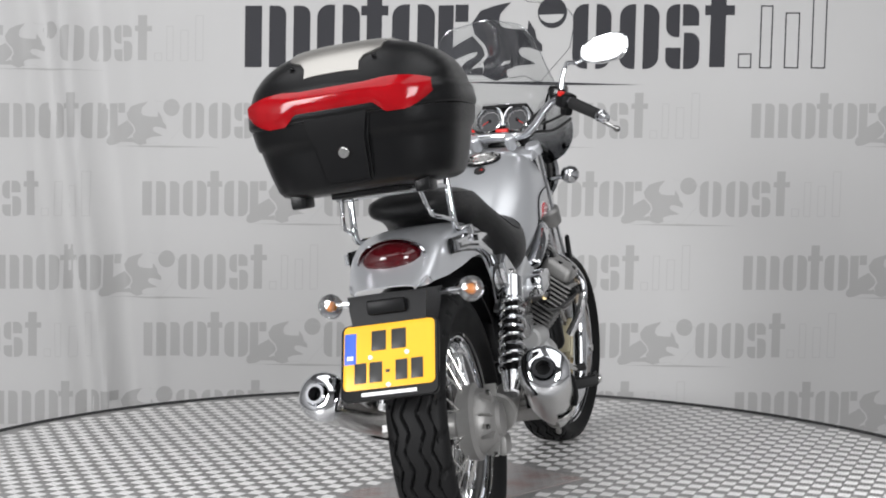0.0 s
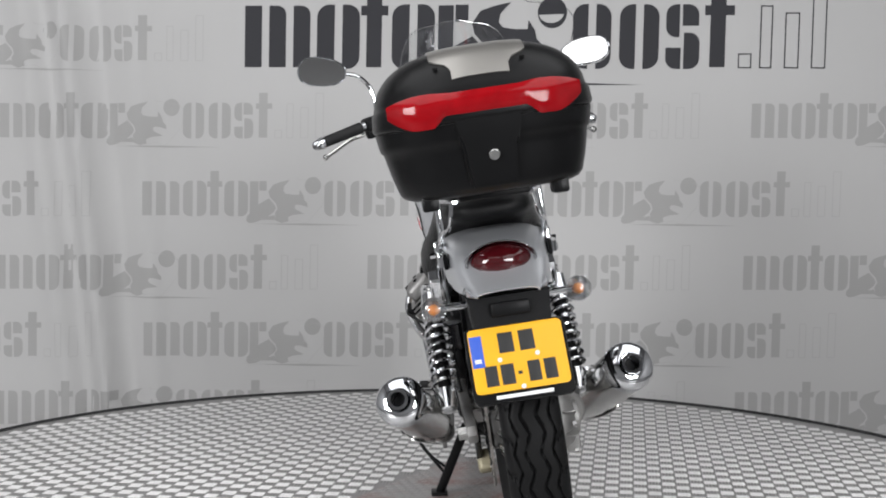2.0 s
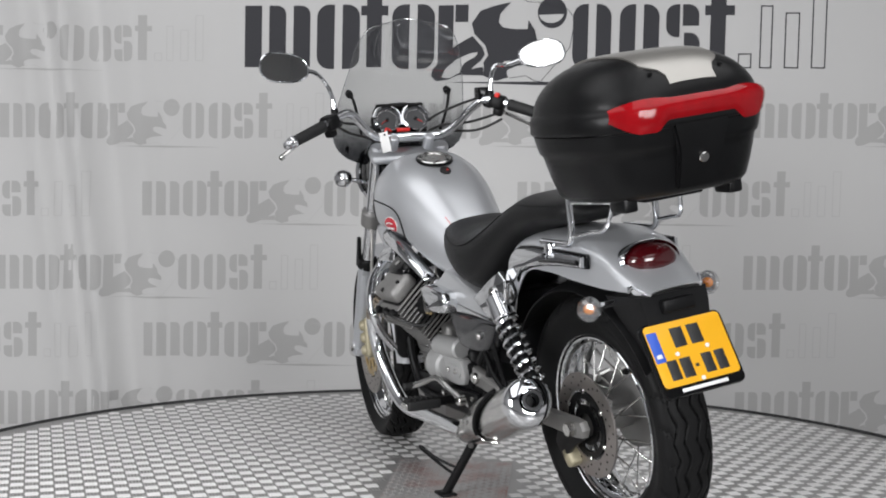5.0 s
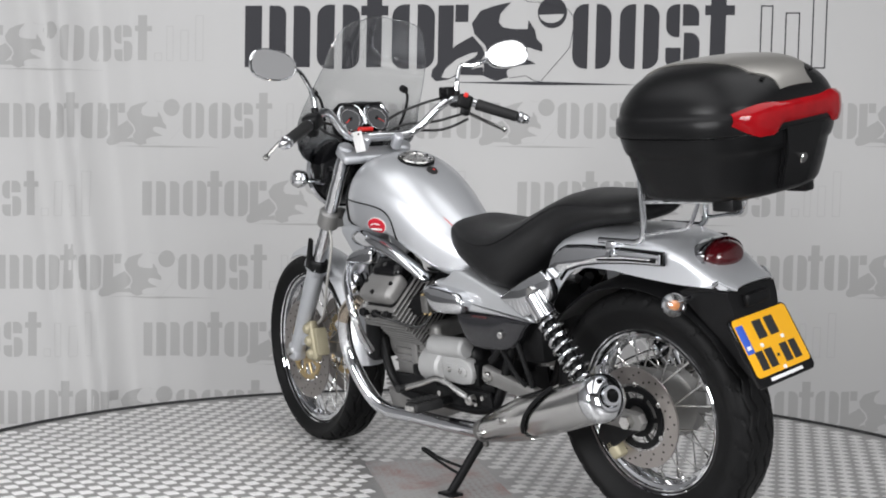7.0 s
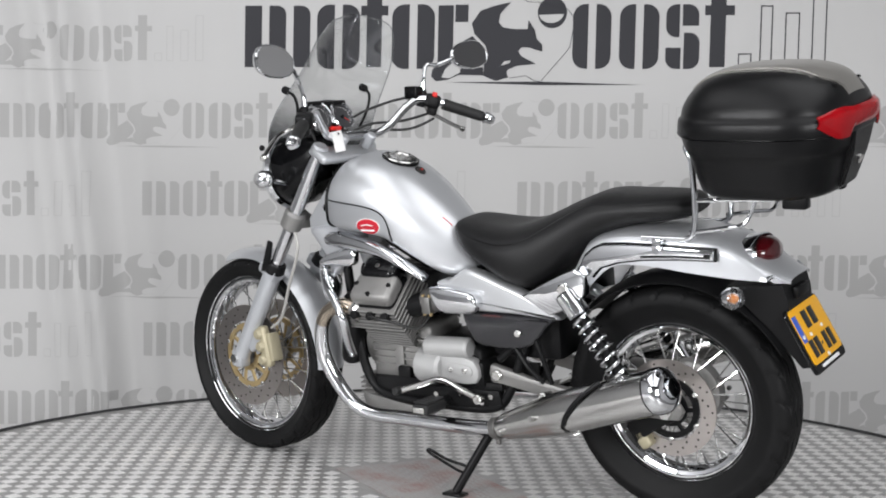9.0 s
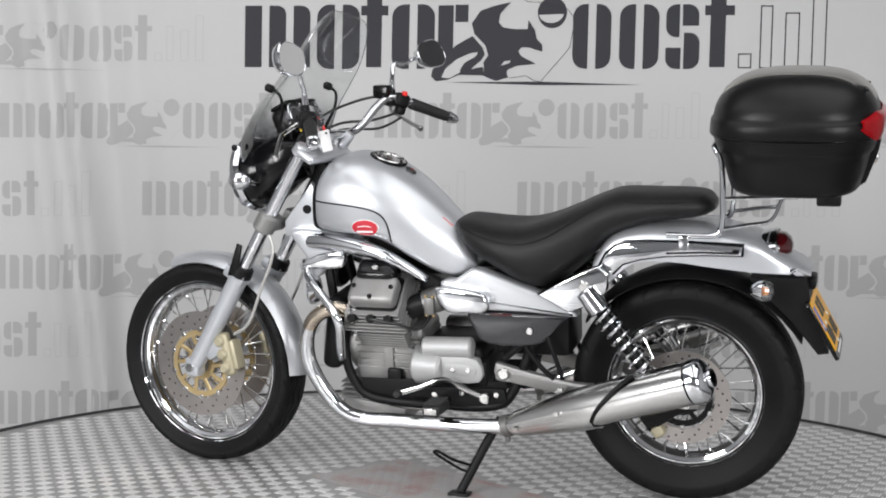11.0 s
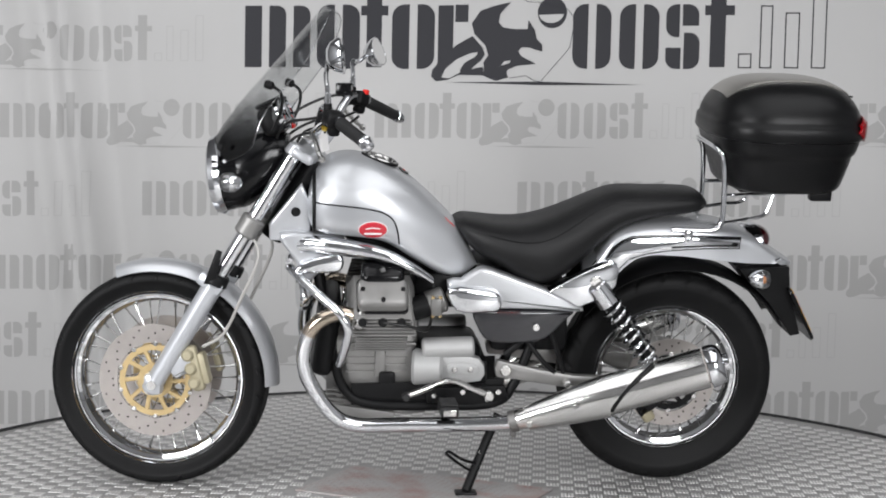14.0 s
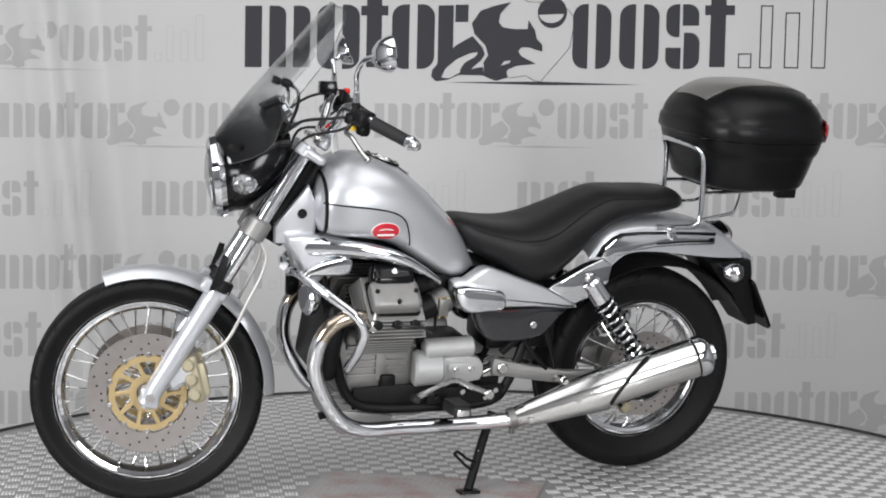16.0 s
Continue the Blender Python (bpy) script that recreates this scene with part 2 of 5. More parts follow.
# ---- the banner ----
BY = 2.2


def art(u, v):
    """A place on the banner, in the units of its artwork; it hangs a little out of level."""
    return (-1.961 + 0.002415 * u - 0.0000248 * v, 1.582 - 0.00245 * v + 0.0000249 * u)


def fold(x, z):
    """How far the cloth swells forward at x, z."""
    x += 0.115 * (z - 1.0) * max(0.0, min(1.0, (-1.1 - x) / 0.4))
    d = 0.012 * math.sin(x * 2.1 + 0.6) + 0.006 * math.sin(x * 5.3) + 0.0012 * math.sin(x * 23 + 2 * math.sin(x * 3.1)) + 0.0007 * math.sin(x * 41 + 1.7)
    for c, w, h in ((-1.63, 0.045, 0.045), (-1.5, 0.05, -0.025), (-1.8, 0.05, 0.03), (-1.35, 0.06, 0.018), (-1.72, 0.03, -0.015), (-2.3, 0.1, 0.03), (0.1, 0.3, 0.006), (1.2, 0.25, 0.008), (2.2, 0.1, 0.03)):
        d += h * math.exp(-((x - c) / w) ** 2)
    return -d


def shape(bm, outline, lift=0.0015):
    """A flat printed patch that follows the cloth, cut along the cloth's own grid."""
    n = len(outline)
    area = sum(outline[i][0] * outline[(i + 1) % n][1] - outline[(i + 1) % n][0] * outline[i][1] for i in range(n))
    pts = outline if area > 0 else outline[::-1]
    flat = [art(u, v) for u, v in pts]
    one = B()
    one.faces.new([one.verts.new((x, 0, z)) for x, z in flat])
    one.normal_update()
    xs, zs = [p[0] for p in flat], [p[1] for p in flat]
    if n > 8:
        bmesh.ops.triangulate(one, faces=one.faces[:], quad_method="BEAUTY", ngon_method="EAR_CLIP")
    cuts = [((k * 0.02, 0, 0), (1, 0, 0)) for k in range(math.ceil(min(xs) / 0.02), math.floor(max(xs) / 0.02) + 1)]
    cuts += [((0, 0, -0.3 + k * 0.1), (0, 0, 1)) for k in range(math.ceil((min(zs) + 0.3) / 0.1), math.floor((max(zs) + 0.3) / 0.1) + 1)]
    for co, no in cuts:
        bmesh.ops.bisect_plane(one, geom=one.verts[:] + one.edges[:] + one.faces[:], plane_co=co, plane_no=no)
    link = {}
    for v in one.verts:
        link[v] = bm.verts.new((v.co.x, BY + fold(v.co.x, v.co.z) - lift, v.co.z))
    for f in one.faces:
        bm.faces.new([link[v] for v in f.verts])
    one.free()


def banner():
    bm = B()
    xs = [-3.4 + 0.02 * i for i in range(341)]
    sheet(bm, [[V(x, BY + fold(x, z), z) for x in xs] for z in [-0.3 + 0.1 * i for i in range(29)]], -0.003)
    ob = part("backdrop", bm, FABRIC, None)
    tagged(ob, "wrinkled pale grey fabric banner with rows of printed marks", "banner", kind="structure")

    def bar(bm, u0, v0, u1, v1, r=0.0, lift=0.0015, cut="0000"):
        """A bar with rounded corners where cut says 1 (top left, top right, bottom right, bottom left)."""
        w, h = u1 - u0, v1 - v0
        r = min(r, abs(w) * 0.95, abs(h) * 0.5)
        out = []
        for (cu, cv, a0), on in zip(((u0 + r, v0 + r, 180), (u1 - r, v0 + r, 270), (u1 - r, v1 - r, 0), (u0 + r, v1 - r, 90)), cut):
            if on == "1" and r > 0:
                out += [(cu + r * math.cos(radians(a0 + 15 * i)), cv + r * math.sin(radians(a0 + 15 * i))) for i in range(7)]
            else:
                out.append((u0 if a0 in (180, 90) else u1, v0 if a0 in (180, 270) else v1))
        shape(bm, out, lift)

    def frame_bar(bm, u0, v0, u1, v1, w, lift):
        bar(bm, u0, v0, u1, v0 + w, lift=lift)
        bar(bm, u0, v1 - w, u1, v1, lift=lift)
        bar(bm, u0, v0 + w, u0 + w, v1 - w, lift=lift)
        bar(bm, u1 - w, v0 + w, u1, v1 - w, lift=lift)

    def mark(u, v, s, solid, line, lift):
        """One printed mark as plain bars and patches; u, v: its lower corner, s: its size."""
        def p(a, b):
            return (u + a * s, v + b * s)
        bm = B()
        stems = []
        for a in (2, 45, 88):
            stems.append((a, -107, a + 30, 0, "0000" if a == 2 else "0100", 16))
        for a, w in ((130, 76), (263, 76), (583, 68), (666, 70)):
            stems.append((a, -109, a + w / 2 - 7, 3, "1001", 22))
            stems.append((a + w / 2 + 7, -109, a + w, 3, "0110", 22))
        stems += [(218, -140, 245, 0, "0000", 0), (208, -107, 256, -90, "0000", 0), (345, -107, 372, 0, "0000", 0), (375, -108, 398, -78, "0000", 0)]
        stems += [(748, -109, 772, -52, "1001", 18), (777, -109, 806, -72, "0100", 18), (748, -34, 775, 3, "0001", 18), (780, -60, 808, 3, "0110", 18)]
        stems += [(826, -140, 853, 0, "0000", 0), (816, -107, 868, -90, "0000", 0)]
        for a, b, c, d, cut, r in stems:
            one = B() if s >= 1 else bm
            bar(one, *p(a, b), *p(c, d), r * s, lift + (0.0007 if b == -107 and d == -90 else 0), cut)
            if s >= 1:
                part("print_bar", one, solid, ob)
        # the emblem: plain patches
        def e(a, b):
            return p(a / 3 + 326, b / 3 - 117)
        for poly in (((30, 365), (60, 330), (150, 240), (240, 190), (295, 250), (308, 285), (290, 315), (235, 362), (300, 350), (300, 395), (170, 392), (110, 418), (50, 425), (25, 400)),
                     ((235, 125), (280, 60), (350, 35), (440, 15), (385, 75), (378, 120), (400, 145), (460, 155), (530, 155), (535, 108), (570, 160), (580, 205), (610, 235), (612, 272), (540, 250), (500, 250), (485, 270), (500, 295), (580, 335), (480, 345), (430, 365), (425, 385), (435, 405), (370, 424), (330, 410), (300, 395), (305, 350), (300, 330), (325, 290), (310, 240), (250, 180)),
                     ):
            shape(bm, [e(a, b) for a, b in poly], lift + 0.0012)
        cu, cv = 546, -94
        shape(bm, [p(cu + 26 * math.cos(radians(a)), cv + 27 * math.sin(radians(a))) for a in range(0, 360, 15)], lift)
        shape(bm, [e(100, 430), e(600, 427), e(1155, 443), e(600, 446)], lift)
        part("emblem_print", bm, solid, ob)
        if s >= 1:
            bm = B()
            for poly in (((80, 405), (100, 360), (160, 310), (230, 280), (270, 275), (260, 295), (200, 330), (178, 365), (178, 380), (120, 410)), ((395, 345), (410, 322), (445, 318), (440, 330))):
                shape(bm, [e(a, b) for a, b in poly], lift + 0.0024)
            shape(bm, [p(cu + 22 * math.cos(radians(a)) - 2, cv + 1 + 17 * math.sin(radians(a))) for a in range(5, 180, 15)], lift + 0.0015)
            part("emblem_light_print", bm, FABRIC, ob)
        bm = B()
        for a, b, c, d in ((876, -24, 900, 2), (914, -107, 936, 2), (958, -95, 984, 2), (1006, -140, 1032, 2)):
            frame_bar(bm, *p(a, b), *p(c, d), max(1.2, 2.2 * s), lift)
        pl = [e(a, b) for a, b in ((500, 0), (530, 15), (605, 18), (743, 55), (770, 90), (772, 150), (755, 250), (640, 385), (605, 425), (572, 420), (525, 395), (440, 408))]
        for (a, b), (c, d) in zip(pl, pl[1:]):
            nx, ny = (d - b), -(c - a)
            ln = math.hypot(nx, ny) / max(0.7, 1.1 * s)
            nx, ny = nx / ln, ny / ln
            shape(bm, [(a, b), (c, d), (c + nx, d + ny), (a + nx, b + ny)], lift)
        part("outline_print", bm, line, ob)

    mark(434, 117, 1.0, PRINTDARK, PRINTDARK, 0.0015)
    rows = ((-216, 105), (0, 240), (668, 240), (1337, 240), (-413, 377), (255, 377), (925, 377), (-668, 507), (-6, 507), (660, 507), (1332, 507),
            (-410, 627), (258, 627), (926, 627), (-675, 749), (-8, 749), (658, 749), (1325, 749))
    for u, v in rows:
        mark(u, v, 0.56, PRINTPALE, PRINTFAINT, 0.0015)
    return ob


banner()

# ---- the turntable ----
RADIUS = 1.705


# corners of the loose plate
PLATE = ((-0.31, 0.31), (-0.099, -0.294), (0.229, -0.18), (0.018, 0.424))


def plate_local(x, y, grow):
    a, b, d = V(*PLATE[0], 0), V(*PLATE[1], 0), V(*PLATE[3], 0)
    p, e1, e2 = V(x, y, 0) - a, b - a, d - a
    s, t = p.dot(e1) / e1.length, p.dot(e2) / e2.length
    return -grow < s < e1.length + grow and -grow < t < e2.length + grow


def turntable():
    base = tagged(new("turntable"), "round studio turntable decked with aluminium tread plate and a black edge", "turntable")
    m = Matrix()
    part("deck", lathe(B(), [(RADIUS - 0.02, -0.03), (RADIUS - 0.006, -0.028), (RADIUS - 0.006, -0.004), (RADIUS - 0.01, 0.0)], m, 128), DECK, base)
    part("edge_trim", ring(B(), [(RADIUS - 0.01, 0.001), (RADIUS - 0.006, 0.007), (RADIUS + 0.004, 0.007), (RADIUS + 0.008, 0.002), (RADIUS + 0.008, -0.035), (RADIUS - 0.005, -0.035)], m, 128), RIM, base, "black rubber edge trim")
    part("drum", lathe(B(), [(RADIUS - 0.06, -0.298), (RADIUS - 0.06, -0.033)], m, 96), RIM, base, "dark drum below the deck")
    # raised bars in small square groups, turned from group to group
    cell, bars = 0.0405, 4
    ca, sa = math.cos(radians(40)), math.sin(radians(40))

    def group(flip, h):
        """One square group of bars round the origin."""
        verts, faces = [], []
        for b in range(bars):
            o = (b - (bars - 1) / 2) * cell * 0.235
            L, w = cell * 0.45, cell * 0.09
            k = len(verts)
            for px, py, pz in ((-L, -w, 0), (L, -w, 0), (L, w, 0), (-L, w, 0), (-L * 0.9, -w * 0.35, h), (L * 0.9, -w * 0.35, h), (L * 0.9, w * 0.35, h), (-L * 0.9, w * 0.35, h)):
                qx, qy = px, py + o
                if flip:
                    qx, qy = -qy, qx
                verts.append((qx * ca - qy * sa, qx * sa + qy * ca, pz))
            faces += [(k, k + 1, k + 5, k + 4), (k + 2, k + 3, k + 7, k + 6), (k + 1, k + 2, k + 6, k + 5), (k + 3, k, k + 4, k + 7), (k + 4, k + 5, k + 6, k + 7)]
        return verts, faces

    # every other group taller and paler: the glint of one bar direction painted in
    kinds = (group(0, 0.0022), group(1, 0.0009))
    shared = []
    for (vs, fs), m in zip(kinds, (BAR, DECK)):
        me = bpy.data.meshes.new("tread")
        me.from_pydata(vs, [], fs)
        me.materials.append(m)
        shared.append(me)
    rest = ([[], []], [[], []])
    nmax = int(RADIUS / cell) + 1
    for i in range(-nmax, nmax + 1):
        for j in range(-nmax, nmax + 1):
            cx, cy = i * cell, j * cell
            if math.hypot(cx, cy) > RADIUS - 0.045:
                continue
            wx, wy = cx * ca - cy * sa, cx * sa + cy * ca
            if plate_local(wx, wy, 0.02):
                continue
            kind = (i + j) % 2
            if math.hypot(wx + 0.75, wy + 0.1) < 0.38:
                ob = new("tread", shared[kind])
                ob.parent = base
                ob.location = (wx, wy, 0)
                continue
            vs, fs = kinds[kind]
            verts, faces = rest[kind]
            k = len(verts)
            verts += [(x + wx, y + wy, z) for x, y, z in vs]
            faces += [tuple(k + q for q in f) for f in fs]
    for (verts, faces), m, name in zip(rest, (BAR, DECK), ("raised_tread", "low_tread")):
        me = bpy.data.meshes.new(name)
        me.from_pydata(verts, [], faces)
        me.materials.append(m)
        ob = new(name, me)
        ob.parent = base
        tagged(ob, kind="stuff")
    # the loose plate under the motorcycle
    bm = B()
    c = [V(*p, 0) for p in PLATE]
    loft(bm, [[V(p.x, p.y, z) for p in c] for z in (0.0005, 0.0035)])
    plate = tagged(part("floor_plate", bm, RUSTY, None), "thin loose aluminium tread plate with reddish stains under the motorcycle", "plate")
    verts, faces = [], []
    e1, e2 = (c[1] - c[0]), (c[3] - c[0])
    n1, n2 = int(e1.length / 0.02), int(e2.length / 0.02)
    for i in range(n1):
        for j in range(n2):
            o = c[0] + e1 * ((i + 0.5) / n1) + e2 * ((j + 0.5) / n2)
            a, b = e1.normalized(), e2.normalized()
            if (i + j) % 2:
                a, b = b, -a
            k = len(verts)
            for x, y, z in ((-0.008, -0.0022, 0), (0.008, -0.0022, 0), (0.008, 0.0022, 0), (-0.008, 0.0022, 0), (-0.006, 0, 0.0012), (0.006, 0, 0.0012)):
                p = o + a * x + b * y
                verts.append((p.x, p.y, 0.0035 + z))
            faces += [(k, k + 1, k + 5, k + 4), (k + 2, k + 3, k + 4, k + 5), (k + 1, k + 2, k + 5), (k + 3, k, k + 4)]
    me = bpy.data.meshes.new("plate_tread")
    me.from_pydata(verts, [], faces)
    me.materials.append(RUSTY)
    ob = new("plate_tread", me)
    ob.parent = plate
    tagged(ob, kind="stuff")
    return base, plate


table, loose_plate = turntable()

# ---- the motorcycle ----
# its own space: x forward, y to its left, z up, from the rear tyre's contact; it leans on its side stand
bike = tagged(new("motorcycle"), "silver cruiser motorcycle with chrome trim leaning on its side stand", "motorcycle")
bike.empty_display_size = 0.2
FX, FZ = 1.464, 0.311
AXLE = V(FX, 0, FZ)
SDIR = V(-0.51, 0, 0.86).normalized()
SPOINT = V(1.41, 0, 0.28)
STEER = Matrix.Translation(SPOINT) @ Matrix.Rotation(radians(-10.5), 4, SDIR) @ Matrix.Translation(-SPOINT)
YAX = Matrix.Rotation(radians(-90), 4, "X")   # z axis turned along +y


def tyre_mesh(R, rin, w, groove):
    """A tyre round the y axis with cut grooves."""
    bm = B()
    n, m = 300, 92
    rows = []
    for i in range(n):
        a = 2 * math.pi * i / n
        row = []
        for j in range(m + 1):
            f = -1 + 2 * j / m
            y = w / 2 * math.sin(f * math.pi / 2 * 1.25) / math.sin(math.pi / 2) if abs(f) < 0.8 else w / 2 * (1 - 0.35 * ((abs(f) - 0.8) / 0.2) ** 1.5) * (1 if f > 0 else -1)
            prof = 1 - abs(f) ** 2.6
            r = rin + (R - rin) * prof ** 0.62 if prof > 0 else rin
            s = f
            zig = abs(((a * groove / (2 * math.pi)) % 1) - 0.5) * 2
            d = 0
            if abs(s) < 0.5:
                for c in (-0.34, -0.13, 0.13, 0.34):
                    if abs(s - c - (zig - 0.5) * 0.12) < 0.018:
                        d = 0.007
            if 0.4 < abs(s) < 0.72:
                ph = (a * groove * 1.0 / (2 * math.pi) + abs(s) * 0.9) % 1
                if ph < 0.15:
                    d = 0.006
            r -= d
            row.append(V(r * math.cos(a), y, r * math.sin(a)))
        rows.append(row)
    loft(bm, rows, False, True)
    return bm


def rim_mesh(r, w):
    prof = [(r + 0.005, w * 0.5), (r + 0.007, w * 0.47), (r + 0.004, w * 0.44), (r - 0.006, w * 0.43), (r - 0.008, w * 0.40), (r - 0.006, w * 0.37), (r - 0.016, w * 0.33), (r - 0.018, w * 0.27), (r - 0.024, w * 0.2), (r - 0.027, w * 0.08), (r - 0.027, 0)]
    prof = prof + [(a, -b) for a, b in prof[-2::-1]]
    prof += [(r - 0.012, -w * 0.25), (r - 0.012, w * 0.25)]
    return ring(B(), prof, YAX, 96)


def wheel(name, centre, R, rrim, w, hub_w, groove, label):
    bm = B()
    lathe(bm, [(0.012, -hub_w / 2 - 0.01), (0.03, -hub_w / 2 - 0.01), (0.045, -hub_w / 2), (0.045, -hub_w / 2 + 0.012), (0.028, -hub_w / 4), (0.028, hub_w / 4), (0.045, hub_w / 2 - 0.012), (0.045, hub_w / 2), (0.03, hub_w / 2 + 0.01), (0.012, hub_w / 2 + 0.01)], YAX, 32)
    hub = part(name, bm, ALU, bike, label, matrix=Matrix.Translation(centre))
    part("tyre", tyre_mesh(R, rrim - 0.002, w, groove), RUBBER, hub, "black grooved tyre", 50)
    rim = part("rim", rim_mesh(rrim, w * 0.72), CHROME, hub, "polished chrome rim")
    n = 36
    for i in range(n):
        side = 1 if i % 2 else -1
        a0 = 2 * math.pi * i / n
        da = radians(34) * (1 if (i // 2) % 2 else -1)
        p = V(0.042 * math.cos(a0 + da), side * hub_w * 0.45, 0.042 * math.sin(a0 + da))
        q = V((rrim - 0.026) * math.cos(a0), side * 0.008, (rrim - 0.026) * math.sin(a0))
        bm = rod(B(), p, q, 0.0021, n=6)
        qn = q + (p - q).normalized() * 0.02
        rod(bm, q, qn, 0.004, 0.0034, 6)
        part("spoke", bm, STEEL, hub)
    return hub


def disc(parent, y, r_out, r_in, carrier, arms):
    prof = [(r_in, y - 0.0025), (r_out, y - 0.0025), (r_out, y + 0.0025), (r_in, y + 0.0025)]
    d = part("brake_disc", ring(B(), prof, YAX, 72), DISC, parent, "drilled steel brake disc")
    bm = B()
    for i in range(40):
        a = 2 * math.pi * i / 40
        r = r_in + (r_out - r_in) * (0.25, 0.5, 0.75)[i % 3]
        s = 1 if y > 0 else -1
        c = V(r * math.cos(a), y, r * math.sin(a))
        rod(bm, c + V(0, s * 0.0022, 0), c + V(0, s * 0.0031, 0), 0.003, n=8)
    tagged(part("drilling", bm, MATTEBLACK, parent), kind="stuff")
    bm = B()
    ring(bm, [(0.03, y - 0.003), (0.05, y - 0.003), (0.05, y + 0.003), (0.03, y + 0.003)], YAX, 40)
    part("carrier_hub", bm, carrier, parent)
    bm = B()
    ring(bm, [(r_in - 0.022, y - 0.0035), (r_in - 0.006, y - 0.0035), (r_in - 0.006, y + 0.0035), (r_in - 0.022, y + 0.0035)], YAX, 60)
    for i in range(arms):
        a = 2 * math.pi * i / arms
        m = Matrix.Translation((0, y, 0)) @ Matrix.Rotation(-a, 4, "Y")
        part("carrier_arm", block(B(), (0, 0, 0), (r_in - 0.055, 0.0065, 0.0125), 0.002, m @ Matrix.Translation(((r_in + 0.03) / 2, 0, 0)) @ Matrix.Rotation(radians(9), 4, "Y"), 1), carrier, parent)
    part("disc_carrier", bm, carrier, parent, "gold spider of the brake disc" if carrier == GOLD else "")
    for i in range(arms):
        a = 2 * math.pi * (i + 0.5) / arms
        q = V((r_in - 0.004) * math.cos(a), y - 0.0055, (r_in - 0.004) * math.sin(a))
        part("disc_rivet", rod(B(), q, q + V(0, 0.011, 0), 0.0075, n=12, edge=0.002), STEEL, parent)
    return d


def wheels():
    f = wheel("front_wheel", AXLE, 0.308, 0.243, 0.124, 0.11, 26, "wire-spoked front wheel with chrome rim")
    f.matrix_local = STEER @ Matrix.Translation(AXLE + V(0.006, -0.016, 0))
    disc(f, 0.068, 0.16, 0.108, GOLD, 10)
    disc(f, -0.068, 0.16, 0.108, GOLD, 10)
    r = wheel("rear_wheel", V(0.016, -0.012, 0.316), 0.314, 0.209, 0.135, 0.15, 24, "wire-spoked rear wheel with chrome rim")
    disc(r, 0.088, 0.13, 0.088, MATTEBLACK, 6)


wheels()


# -- steering: fork, bars, lamps, screen
def steer(name, bm, material, label="", parent=None, sharp=35):
    if parent is not None:
        return part(name, bm, material, parent, label, sharp)
    return part(name, bm, material, bike, label, sharp, STEER)


def fork_at(z, y):
    return V(FX + (z - FZ) * SDIR.x / SDIR.z, y, z)


